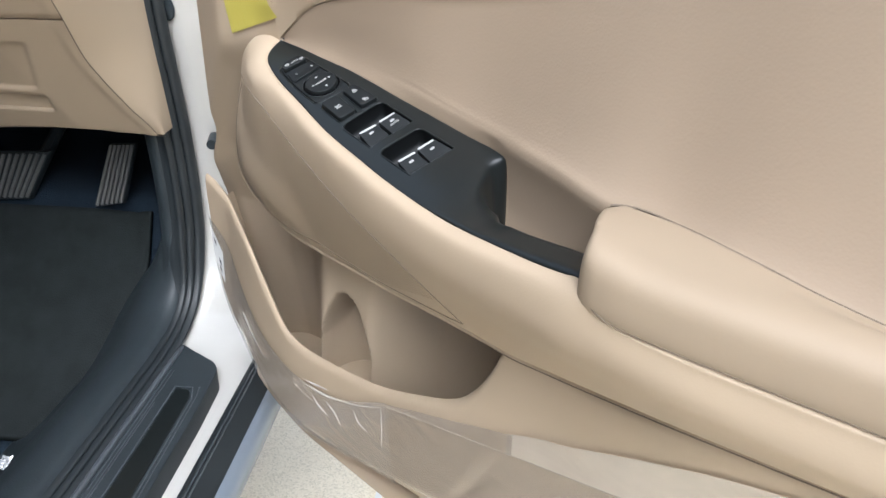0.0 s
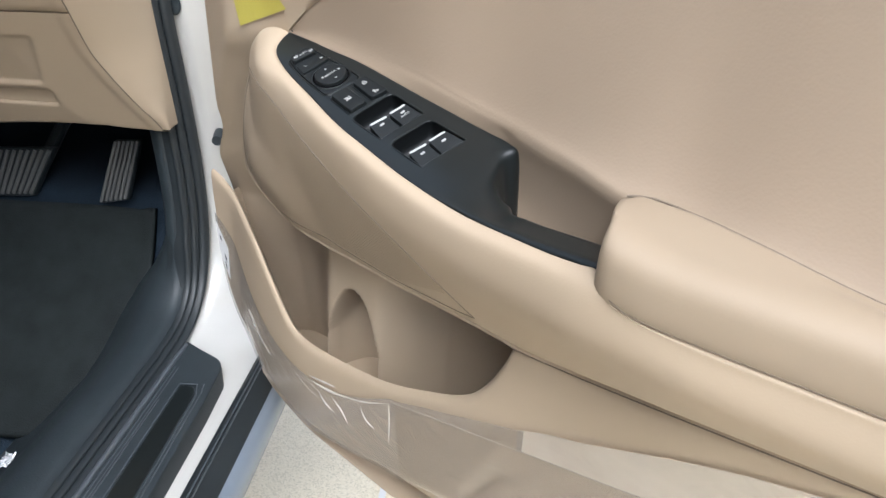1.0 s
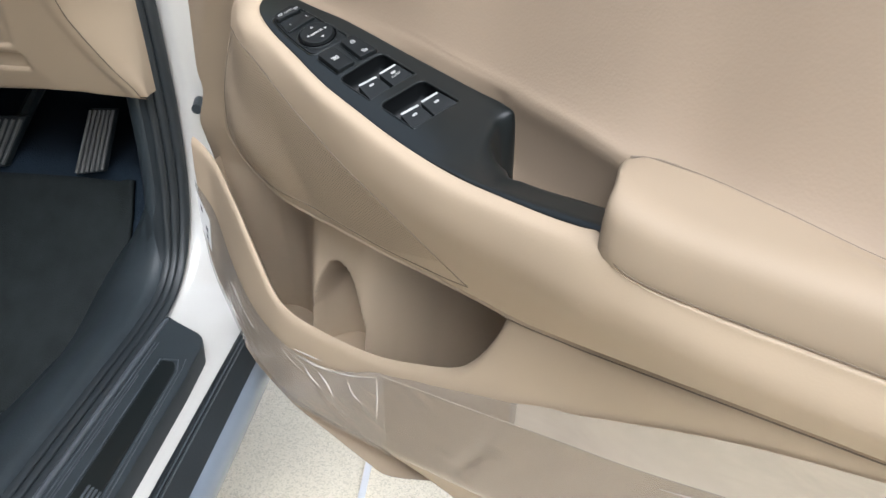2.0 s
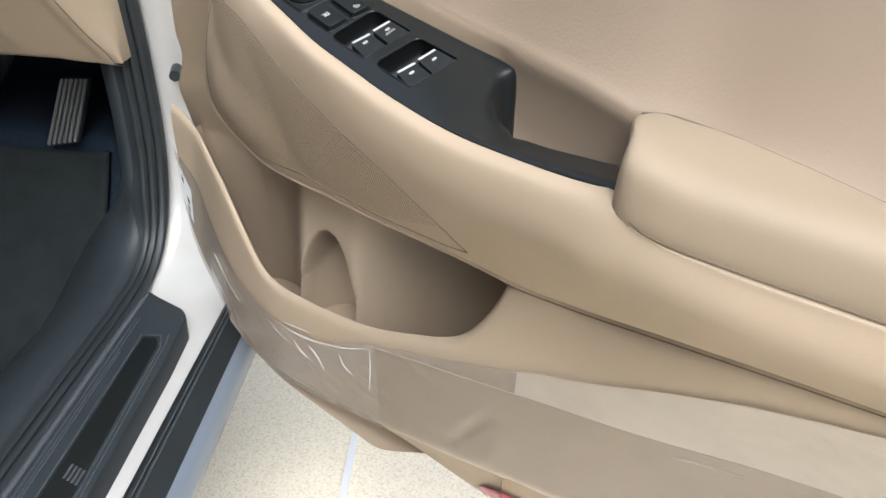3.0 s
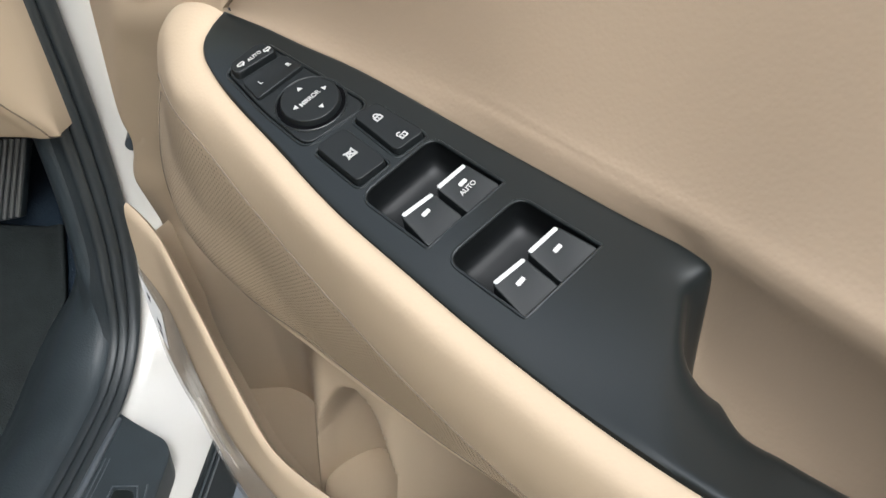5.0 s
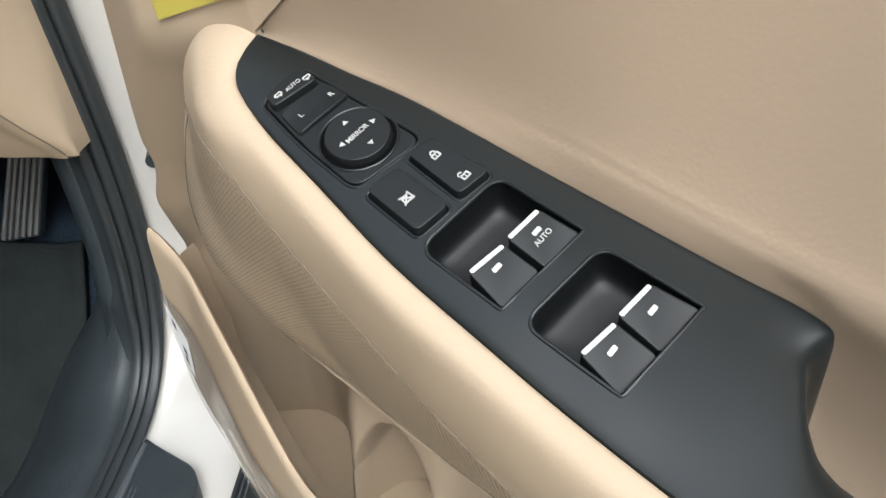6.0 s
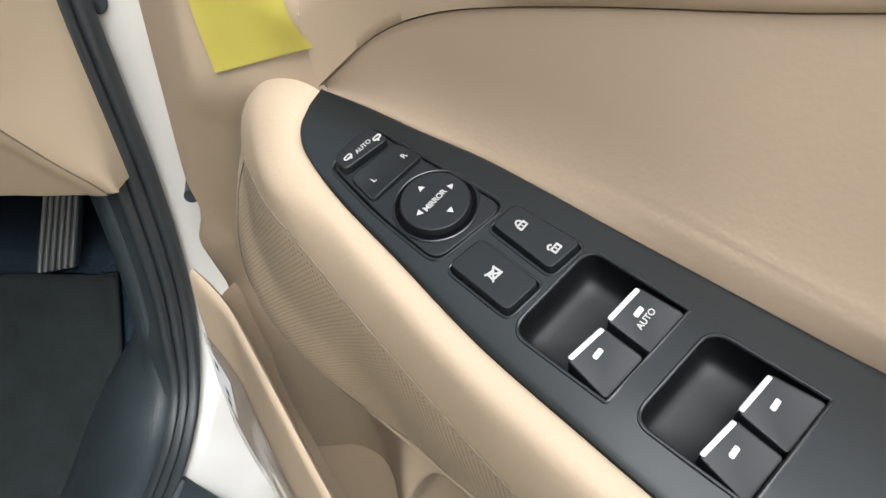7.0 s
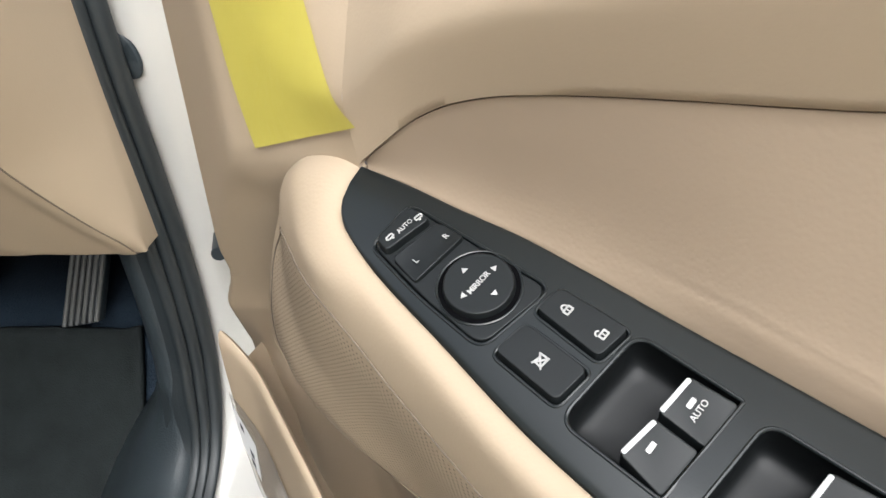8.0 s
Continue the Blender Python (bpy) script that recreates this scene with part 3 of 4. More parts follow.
MIRROR_FRAME = rounded(mm((-88.4, 4.4), (-86.6, -17.6), (-58.8, -22.2), (-29.6, -24.2), (-25.4, 6.4)), [0.006, 0.003, 0.01, 0.006, 0.006], 6)
LOCK = rounded(mm((-23.8, 7.9), (3.3, 8.3), (1.5, -7.0), (-25.3, -4.8)), 0.0032, 5)
WINB = rounded(mm((-24.3, -8.7), (1.6, -10.0), (0.1, -25.6), (-26.4, -23.8)), 0.0032, 5)


def grown(outline, by):
    c = Vector((sum(p[0] for p in outline) / len(outline), sum(p[1] for p in outline) / len(outline)))
    return [((p[0] - c.x) * (1 + by / max(abs(p[0] - c.x), 0.006)) + c.x, (p[1] - c.y) * (1 + by / max(abs(p[1] - c.y), 0.006)) + c.y) for p in outline]


for outline, deep in ((WELL[0], 0.019), (WELL[1], 0.019), (MIRROR_FRAME, 0.003), (LOCK, 0.004), (WINB, 0.004)):
    me = bpy.data.meshes.new("cutter")
    bm = on_panel(slab(outline, -deep, 0.02))
    bmesh.ops.translate(bm, vec=-BASE, verts=bm.verts)
    bm.to_mesh(me)
    bm.free()
    cut = bpy.data.objects.new("cutter", me)
    scene.collection.objects.link(cut)
    cut.parent = door
    mod = switch_panel.modifiers.new("cut", "BOOLEAN")
    mod.object, mod.operation, mod.solver = cut, "DIFFERENCE", "EXACT"
    bpy.context.view_layer.update()
    done = bpy.data.meshes.new_from_object(switch_panel.evaluated_get(bpy.context.evaluated_depsgraph_get()))
    switch_panel.modifiers.clear()
    switch_panel.data = done
    bpy.data.objects.remove(cut)
switch_panel.data.shade_smooth()
switch_panel.data.set_sharp_from_angle(angle=radians(35))

from mathutils.bvhtree import BVHTree
face = sheet(top_rows)
face_tree = BVHTree.FromBMesh(face)
face.free()


def lip(outline, radius=0.0007):
    """A soft raised edge round an opening, laid on the face of the panel."""
    loop = []
    for a, b in outline + outline[:1]:
        p = PANEL @ Vector((a, b, 0.02))
        hit = face_tree.ray_cast(p, -PN)[0]
        loop.append((hit if hit is not None else PANEL @ Vector((a, b, 0))) - PN * radius * 0.45)
    return tube(loop, radius, 8, ends=False)


for outline in WELL + [MIRROR_FRAME, LOCK, WINB]:
    part("opening_edge", lip(outline), black, switch_panel)

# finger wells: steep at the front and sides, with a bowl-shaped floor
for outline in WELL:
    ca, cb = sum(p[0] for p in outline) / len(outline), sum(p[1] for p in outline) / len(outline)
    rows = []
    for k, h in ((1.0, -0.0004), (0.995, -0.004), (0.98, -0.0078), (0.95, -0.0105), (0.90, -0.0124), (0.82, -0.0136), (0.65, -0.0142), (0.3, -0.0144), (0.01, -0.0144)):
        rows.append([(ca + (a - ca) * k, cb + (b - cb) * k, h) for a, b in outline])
    part("switch_well", on_panel(sheet(rows, close=True)), well_shade_black, switch_panel, "satin black finger well with its shade put in the colour", angle=80)


# window rockers: raised at the front, flush at the rear, with bright front strips
def wedge(a, a0, a1):
    return 0.0026 * (1 - (a - a0) / (a1 - a0))


for outline, bar in (
    (((23.5, 4.8), (38.3, 6.7), (37.9, -9.6), (22.6, -9.6)), (28.2, -1.6)),
    (((22.9, -11.6), (36.9, -11.4), (35.8, -28.1), (21.0, -25.9)), (26.7, -19.0)),
    (((64.5, 3.5), (79.8, 6.2), (78.7, -11.9), (63.3, -10.8)), (69.9, -2.9)),
    (((63.7, -12.6), (78.5, -12.9), (77.1, -29.0), (61.8, -26.7)), (68.2, -20.0)),
):
    pts = mm(*outline)
    a0, a1 = min(p[0] for p in pts), max(p[0] for p in pts)

    def slope(a, b, a0=a0, a1=a1):
        return wedge(a, a0, a1)
    rocker = part("window_switch", on_panel(slab(rounded(pts, 0.0018, 5), -0.010, 0.0002, 0.0005, slope)), button_black, switch_panel, "black window rocker switch")
    far, near = Vector(pts[0]), Vector(pts[3])
    way = (near - far).normalized()
    far, near = far + way * 0.0006, near - way * 0.0006
    front = Vector((0.0015, 0.0))
    strip = [tuple(far + Vector((-0.0001, 0))), tuple(near + Vector((-0.0001, 0))), tuple(near + front), tuple(far + front)]
    part("switch_strip", on_panel(slab(rounded(strip, 0.0009, 4), 0.0012, 0.0004, 0.0002, slope)), bright_strip, rocker, "silver strip on the rocker edge")
    a, b = bar
    o = rounded(mm((a - 0.8, b - 1.8), (a + 0.8, b - 1.8), (a + 0.8, b + 1.8), (a - 0.8, b + 1.8)), 0.0006, 3)
    part("printed_mark", on_panel(slab(o, -0.0005, 0.0003, 0.0, slope)), print_white, rocker, "white printed bar")


def words(text, size, a, b, h, spread=1.0):
    bm = lettering(text, size, spread, 0.00005)
    m = Matrix(((0, -1, 0, a * MM), (1, 0, 0, b * MM), (0, 0, 1, h), (0, 0, 0, 1)))
    part("lettering", on_panel(moved(bm, m)), print_white, switch_panel, "white printed lettering", flat=True)


words("AUTO", 0.0027, 31.0, -2.0, wedge(31.0, 22.6, 38.3) + 0.0004)

# mirror control
part("mirror_control", on_panel(slab(grown(MIRROR_FRAME, -0.0009), -0.003, -0.0002, 0.0005)), button_black, switch_panel, "black mirror control plate")
part("fold_button", on_panel(slab(rounded(mm((-86.6, 2.6), (-75.2, 3.0), (-78.2, -17.4), (-86.2, -15.6)), [0.006, 0.003, 0.003, 0.0035], 5), -0.002, 0.0030, 0.0005, draft=0.0005)), button_black, switch_panel, "black mirror folding button")
part("side_selector", on_panel(slab(rounded(mm((-73.6, 4.2), (-61.2, 4.9), (-62.2, -19.9), (-76.2, -17.6)), 0.0026, 4), -0.002, 0.0029, 0.0004, lambda a, b: -14.0 * (b + 0.007) ** 2, draft=0.0005)), button_black, switch_panel, "black rocker for the left or right mirror")
KC = (-45.0, -7.4)


def disc(r0, h, n=48, c=KC):
    return [(c[0] * MM + r0 * math.cos(2 * math.pi * i / n), c[1] * MM + r0 * math.sin(2 * math.pi * i / n)) for i in range(n)]


# near-black disc: the shadow in the gap round the knob, put in as colour
part("knob_gap_shadow", on_panel(slab(disc(0.0139, 0), -0.002, 0.0001, 0.0003)), gap_shadow_black, switch_panel)
part("knob_edge", on_panel(tube([(a, b, -0.0001) for a, b in disc(0.0141, 0, 60)] + [(KC[0] * MM + 0.0141, KC[1] * MM, -0.0001)], 0.0005, 8, ends=False)), black, switch_panel)
part("mirror_knob", on_panel(slab(disc(0.0123, 0), -0.001, 0.0026, 0.0005, draft=0.0006)), button_black, switch_panel, "round black mirror knob")
words("MIRROR", 0.0029, KC[0] + 0.2, KC[1], 0.0027, 0.92)
for da, db in ((-7.0, 0.8), (0.6, 7.4), (-0.6, -6.8), (7.0, 0.1)):
    a, b = KC[0] + da, KC[1] + db
    tri3 = mm((a - 1.1, b), (a + 0.8, b - 1.2), (a + 0.8, b + 1.2))
    if (da, db) == (7.0, 0.1):
        tri3 = mm((a + 1.1, b), (a - 0.8, b + 1.2), (a - 0.8, b - 1.2))
    if (da, db) == (0.6, 7.4):
        tri3 = mm((a, b + 1.1), (a - 1.2, b - 0.8), (a + 1.2, b - 0.8))
    if (da, db) == (-0.6, -6.8):
        tri3 = mm((a, b - 1.1), (a + 1.2, b + 0.8), (a - 1.2, b + 0.8))
    part("arrow_mark", on_panel(slab(tri3, 0.0024, 0.00275)), print_white, switch_panel, "white printed arrow")
words("R", 0.003, -66.4, 0.3, 0.0022)
words("L", 0.003, -67.6, -13.4, 0.0025)
words("AUTO", 0.0025, -80.6, -5.4, 0.0031)
# lock buttons
part("lock_button", on_panel(slab(grown(LOCK, -0.0006), -0.004, 0.0030, 0.0004, draft=0.0005)), button_black, switch_panel, "black door lock button")
part("window_lock_button", on_panel(slab(grown(WINB, -0.0006), -0.004, 0.0030, 0.0004, draft=0.0005)), button_black, switch_panel, "black window lock button")

# icons and small marks on the switches


def ring(outer, inner, low, high):
    rows = [[(p[0], p[1], low) for p in outer], [(p[0], p[1], high) for p in outer], [(p[0], p[1], high) for p in inner], [(p[0], p[1], low) for p in inner]]
    bm = sheet(rows, close=True)
    bmesh.ops.recalc_face_normals(bm, faces=bm.faces)
    return bm


def turned(pts, a, b, size):
    """Icon points: x along the writing, y up the writing, in units of size millimetres, set at (a, b)."""
    return [((a - y * size) * MM, (b + x * size) * MM) for x, y in pts]


def padlock(a, b, h, opened):
    s = 1.0
    body_o = rounded([(-1.7, -1.6), (1.7, -1.6), (1.7, 0.7), (-1.7, 0.7)], 0.4, 3)
    body_i = rounded([(-1.1, -1.05), (1.1, -1.05), (1.1, 0.15), (-1.1, 0.15)], 0.2, 3)
    dx = -0.8 if opened else 0.0
    arc_o = [(1.25 * math.cos(t) + dx, 0.7 + 1.5 * math.sin(t)) for t in np.linspace(0.1 if not opened else 0.5, math.pi - 0.05, 14)]
    arc_i = [(0.75 * math.cos(t) + dx, 0.7 + 0.95 * math.sin(t)) for t in np.linspace(0.1 if not opened else 0.5, math.pi - 0.05, 14)]
    bar = [(-0.2, -0.9), (0.2, -0.9), (0.2, 0.0), (-0.2, 0.0)]
    return joined(ring(turned(body_o, a, b, s), turned(body_i, a, b, s), h - 0.0004, h), slab(turned(arc_o + arc_i[::-1], a, b, s), h - 0.0004, h), slab(turned(bar, a, b, s), h - 0.0004, h))


part("lock_mark", on_panel(padlock(-16.3, 1.4, 0.0032, False)), print_white, switch_panel, "white printed closed padlock", flat=True)
part("lock_mark", on_panel(padlock(-3.0, 1.0, 0.0032, True)), print_white, switch_panel, "white printed open padlock", flat=True)
frame_o = [(-2.1, -1.5), (2.1, -1.9), (2.1, 1.7), (0.4, 1.2), (-1.5, 1.7)]
frame_i = [(-1.5, -0.95), (1.5, -1.2), (1.5, 0.9), (0.4, 0.6), (-1.0, 0.95)]
slash1 = [(-2.4, 1.6), (-2.0, 2.0), (2.2, -1.6), (1.8, -2.0)]
slash2 = [(-2.2, -2.0), (-2.6, -1.6), (1.8, 2.0), (2.2, 1.6)]
part("window_mark", on_panel(joined(ring(turned(frame_o, -12.0, -17.2, 1), turned(frame_i, -12.0, -17.2, 1), 0.0028, 0.0032), slab(turned(slash1, -12.0, -17.2, 1), 0.0028, 0.0032), slab(turned(slash2, -12.0, -17.2, 1), 0.0028, 0.0032))), print_white, switch_panel, "white printed crossed-out window", flat=True)
for a, b, k in ((-79.4, 0.4, 1), (-81.6, -11.9, -1)):
    o = rounded([(-1.8, -0.7), (1.2, -1.0), (1.9, 0.0), (1.4, 0.9), (-1.6, 1.0)], 0.5, 4)
    i2 = rounded([(-1.2, -0.25), (0.9, -0.45), (1.2, 0.0), (0.9, 0.4), (-1.1, 0.5)], 0.25, 4)
    o, i2 = [(x * k, y) for x, y in o], [(x * k, y) for x, y in i2]
    foot = [(-0.9 * k, -0.7), (0.1 * k, -0.8), (-0.2 * k, -1.6), (-0.9 * k, -1.5)]
    part("mirror_mark", on_panel(joined(ring(turned(o, a, b, 1), turned(i2, a, b, 1), 0.0027, 0.0032), slab(turned(foot, a, b, 1), 0.0027, 0.0032))), print_white, switch_panel, "white printed mirror outline", flat=True)

# ---- loudspeaker grille in the armrest side ----
side_faces = sheet(body_rows)
side_faces.normal_update()
side_tree = BVHTree.FromBMesh(side_faces)
side_faces.free()


def on_side(u, z, lift):
    hit, normal, _, _ = side_tree.ray_cast(Vector((u, 0.2, z)), Vector((0, 1, 0)))
    if hit is None:
        return None, None
    normal = normal if normal.y < 0 else -normal
    return hit + normal * lift, normal


UP = [(-0.466, 0.871), (-0.4615, 0.8752), (-0.455, 0.8768), (-0.44, 0.8765), (-0.42, 0.873), (-0.40, 0.8665), (-0.37, 0.8525), (-0.34, 0.839), (-0.30, 0.8235), (-0.2562, 0.8085), (-0.2161, 0.7845), (-0.1975, 0.767)]
LOW = [(-0.466, 0.871), (-0.480, 0.853), (-0.489, 0.830), (-0.497, 0.810), (-0.505, 0.790), (-0.510, 0.772), (-0.506, 0.757), (-0.49, 0.744), (-0.47, 0.738), (-0.44, 0.7365), (-0.41, 0.739), (-0.37, 0.7445), (-0.33, 0.7475), (-0.29, 0.750), (-0.25, 0.7545), (-0.215, 0.7605), (-0.1975, 0.766)]
outline = list(spline(UP, 60)) + list(spline(LOW, 90))[::-1]
line = [p for p in (on_side(u, z, 0.0)[0] for u, z in outline) if p is not None]
part("grille_seam", tube(line, 0.00055, 6, ends=False), seam_dark, door, "fine seam round the loudspeaker grille")
over = LOW[5:0:-1] + UP
grille_up = smooth([p[0] for p in over], [p[1] for p in over])
grille_low = smooth([p[0] for p in LOW[5:]], [p[1] for p in LOW[5:]])
hole_stop = smooth([-0.48, -0.285, -0.25, -0.22, -0.19], [0.0, 0.0, 0.008, 0.0165, 0.03])
bm = bmesh.new()
row = 0
z = 0.735
while z < 0.88:
    row += 1
    u = -0.515
    while u < -0.205:
        if grille_low(u) + 0.0032 + hole_stop(u) < z < grille_up(u) - 0.0032:
            p, n = on_side(u, z, 0.00012)
            if p is not None:
                s1 = n.cross(Vector((0, 0, 1))).normalized()
                s2 = s1.cross(n)
                wide = 0.00066 - 0.00014 * (1 - step(u, -0.37, -0.27))
                bm.faces.new([bm.verts.new(p + s1 * (wide * math.cos(k)) + s2 * (wide * math.sin(k))) for k in [2 * math.pi * i / 6 for i in range(6)]])
        u += 0.0026
    z += 0.0023
bmesh.ops.recalc_face_normals(bm, faces=bm.faces)
holes = part("grille_perforation", bm, hole_dark, door, "rows of small round holes in the grille", flat=True)
holes["kind"] = "stuff"


# ---- protective films, tape, label and reflector on the trim ----
def film_material(name, colour, rough, alpha, wrinkle, size):
    m = material(name, colour, rough, stain=0.12, stain_size=0.03, alpha=alpha, coat=0.6)
    t = m.node_tree
    b = t.nodes["Principled BSDF"]
    co = t.nodes.new("ShaderNodeTexCoord")
    w = t.nodes.new("ShaderNodeTexNoise")
    w.inputs["Scale"].default_value, w.inputs["Detail"].default_value, w.inputs["Distortion"].default_value = 1 / size, 3, 1.5
    t.links.new(co.outputs["Object"], w.inputs["Vector"])
    bump = t.nodes.new("ShaderNodeBump")
    bump.inputs["Strength"].default_value, bump.inputs["Distance"].default_value = wrinkle, size * 0.25
    t.links.new(w.outputs[0], bump.inputs["Height"])
    t.links.new(bump.outputs[0], b.inputs["Normal"])
    b.inputs["Coat Roughness"].default_value = 0.1
    return m


hazy_film = film_material("hazy_protective_film", (0.3666, 0.3237, 0.2691), 0.16, 0.52, 0.3, 0.045)
clear_film = film_material("clear_protective_film", (0.2964, 0.2535, 0.2028), 0.14, 0.5, 0.24, 0.045)
milky_film = film_material("milky_protective_film", (0.4992, 0.4407, 0.3705), 0.2, 0.6, 0.2, 0.08)
yellow_film = film_material("yellow_film", (0.468, 0.4056, 0.078), 0.35, 0.85, 0.10, 0.04)

film_top = smooth([-0.592, -0.56, -0.513, -0.457, -0.412, -0.367, -0.327, -0.29, -0.23, -0.163, -0.14], [0.690, 0.668, 0.622, 0.594, 0.589, 0.594, 0.610, 0.632, 0.655, 0.680, 0.687])
film_top2 = smooth([-0.163, -0.1348, -0.12, -0.1, -0.05, -0.0106, 0.08, 0.34], [0.680, 0.6935, 0.6985, 0.7085, 0.737, 0.756, 0.782, 0.80])


def film_sheet(u0, u1, top, lift, n, bottom=None):
    rows = []
    for u in np.linspace(u0, u1, n):
        z0, z1 = min(top(u), r_z(u) - 0.012), max(f_z(u), (bottom(u) if bottom else 0))
        rows.append([(u, lower_d(u, z) - lift, z) for z in [z0 + (z1 - z0) * k / 24 for k in range(25)]])
    return sheet(rows)


part("clear_film", film_sheet(-0.5915, -0.286, film_top, 0.0022, 60), hazy_film, door, "hazy wrinkled protective film", angle=70)
part("clear_film", film_sheet(-0.286, -0.158, film_top, 0.0026, 40, lambda u: crease(u) - 0.0945), clear_film, door, "clear protective film with a raised edge", angle=70)
part("clear_film", film_sheet(-0.158, 0.34, lambda u: crease(u) + 0.0005, 0.0026, 50, lambda u: crease(u) - 0.0945), clear_film, door, "clear protective film below the crease", angle=70)
part("milky_film", film_sheet(-0.163, 0.34, film_top2, 0.0022, 50, lambda u: crease(u) - 0.001), milky_film, door, "milky protective film on the lower trim", angle=70)
# pale creases in the film
for pts, r in ((((-0.425, 0.581), (-0.41, 0.574), (-0.392, 0.570)), 0.0004), (((-0.405, 0.583), (-0.388, 0.579)), 0.0003), (((-0.286, 0.6305), (-0.245, 0.642), (-0.2, 0.653), (-0.150, 0.665)), 0.0004), (((-0.055, 0.676), (-0.032, 0.683), (-0.012, 0.6885)), 0.0006), (((-0.045, 0.680), (-0.025, 0.686)), 0.0004)):
    line = [(u, lower_d(u, z) - 0.0028, z) for u, z in spline(pts, 14)]
    part("film_crease", tube(line, r * 0.6, 6), milky_film, door)

# crumpled ridges where the film is drawn round the curve of the pocket;
# their glints are put in as a whiter film colour
glint_film = film_material("crumpled_film_glint", (0.66, 0.615, 0.55), 0.12, 0.55, 0.3, 0.012)
for pts, wide in (
    (((-0.4038, 0.592), (-0.3831, 0.5963), (-0.3633, 0.601)), 0.0016),
    (((-0.3997, 0.5869), (-0.3737, 0.5899), (-0.349, 0.5966)), 0.0020),
    (((-0.3721, 0.5908), (-0.3297, 0.6046), (-0.2921, 0.6254)), 0.0010),
    (((-0.2921, 0.6254), (-0.2931, 0.6044), (-0.2961, 0.5733)), 0.0012),
    (((-0.5526, 0.5694), (-0.537, 0.5572), (-0.5174, 0.5495)), 0.0026),
    (((-0.3704, 0.5836), (-0.3595, 0.5757), (-0.3512, 0.5624)), 0.0018),
    (((-0.3299, 0.5976), (-0.3246, 0.5852), (-0.313, 0.581)), 0.0016),
    (((-0.3901, 0.5787), (-0.3828, 0.5698), (-0.3691, 0.5647)), 0.0018),
):
    line = spline(pts, 18)
    rows = []
    for i, (u, z) in enumerate(line):
        along_way = line[min(i + 1, 17)] - line[max(i - 1, 0)]
        along_way = along_way / np.linalg.norm(along_way)
        w = wide * math.sin(math.pi * (i + 0.6) / 18.2)
        rows.append([(u - along_way[1] * w * k, lower_d(u - along_way[1] * w * k, z + along_way[0] * w * k) - 0.0026 - 0.55 * w * (1 - abs(k)) ** 0.7, z + along_way[0] * w * k) for k in (-1, -0.6, -0.2, 0.1, 0.5, 1)])
    part("film_ridge", sheet(rows), glint_film, door, angle=20)

# fold in the same whitened film, for the glare on it
fold = [(-0.527, 0.602), (-0.515, 0.592), (-0.497, 0.580), (-0.477, 0.571)]
rows = []
for (u, z), w in zip(spline(fold, 16), np.sin(np.linspace(0.25, 3.0, 16)) * 0.0075 + 0.001):
    rows.append([(u + 0.6 * w * k, lower_d(u, z - w * k) - 0.0036 - 0.0012 * math.cos(k * 1.5), z - w * k) for k in np.linspace(-1, 1, 7)])
part("film_fold", sheet(rows), glint_film, door, "folded edge of the film with its glare put in as pale colour", angle=70)

left = spline([(-0.500, 1.05), (-0.4905, 0.985), (-0.4874, 0.9653), (-0.4822, 0.9312), (-0.4755, 0.9060)], 30)
right = spline([(-0.460, 1.05), (-0.444, 0.985), (-0.4396, 0.9691), (-0.4300, 0.9440), (-0.4180, 0.9262)], 30)
rows = []
for a, b in zip(left, right):
    rows.append([((a + (b - a) * f)[0], upper_d(*(a + (b - a) * f)) - 0.0018, (a + (b - a) * f)[1] + 0.0012 * math.sin(f * 9) * (1 if a is left[-1] else 0)) for f in np.linspace(0, 1, 24)])
part("yellow_tape", sheet(rows), yellow_film, door, "translucent yellow protective tape")

label_pts = [(-0.5895, 0.680), (-0.570, 0.652), (-0.573, 0.612), (-0.5870, 0.641)]
rows = []
for f in np.linspace(0, 1, 10):
    a = Vector(label_pts[0]).lerp(Vector(label_pts[3]), f)
    b = Vector(label_pts[1]).lerp(Vector(label_pts[2]), f)
    rows.append([(p[0], lower_d(p[0], p[1]) - 0.0030, p[1]) for p in (a.lerp(b, k) for k in np.linspace(0, 1, 8))])
part("label", sheet(rows), paper, door, "small white paper label with black print")
for f, k, w in ((0.12, 0.3, 0.16), (0.45, 0.62, 0.2), (0.7, 0.6, 0.2)):
    rows = []
    for ff in (f, f + 0.16):
        a = Vector(label_pts[0]).lerp(Vector(label_pts[3]), ff)
        b = Vector(label_pts[1]).lerp(Vector(label_pts[2]), ff)
        rows.append([(p[0], lower_d(p[0], p[1]) - 0.0036, p[1]) for p in (a.lerp(b, q) for q in np.linspace(k, k + w, 3))])
    part("printed_bar", sheet(rows), ink, door)

rows = []
for r in (1.0, 0.92, 0.75, 0.5, 0.2, 0.01):
    rows.append([(-0.146 + 0.045 * r * math.cos(t), lower_d(-0.146 + 0.045 * r * math.cos(t), 0.511 + 0.021 * r * math.sin(t)) - 0.0024 - 0.004 * math.sqrt(1 - 0.98 * r * r), 0.511 + 0.021 * r * math.sin(t)) for t in np.linspace(0, 2 * math.pi, 40, endpoint=False)])
part("reflector", sheet(rows, close=True, flip=True), red_lens, door, "red oval reflector low on the door")

# ---- the car's body round the opening ----
car = thing("car", pose(-0.385, 0.70, 0.0), "white car body seen at its open front door, with black sill", "car")
ORIGIN[car.name] = Vector((-0.385, 0.70, 0.0))
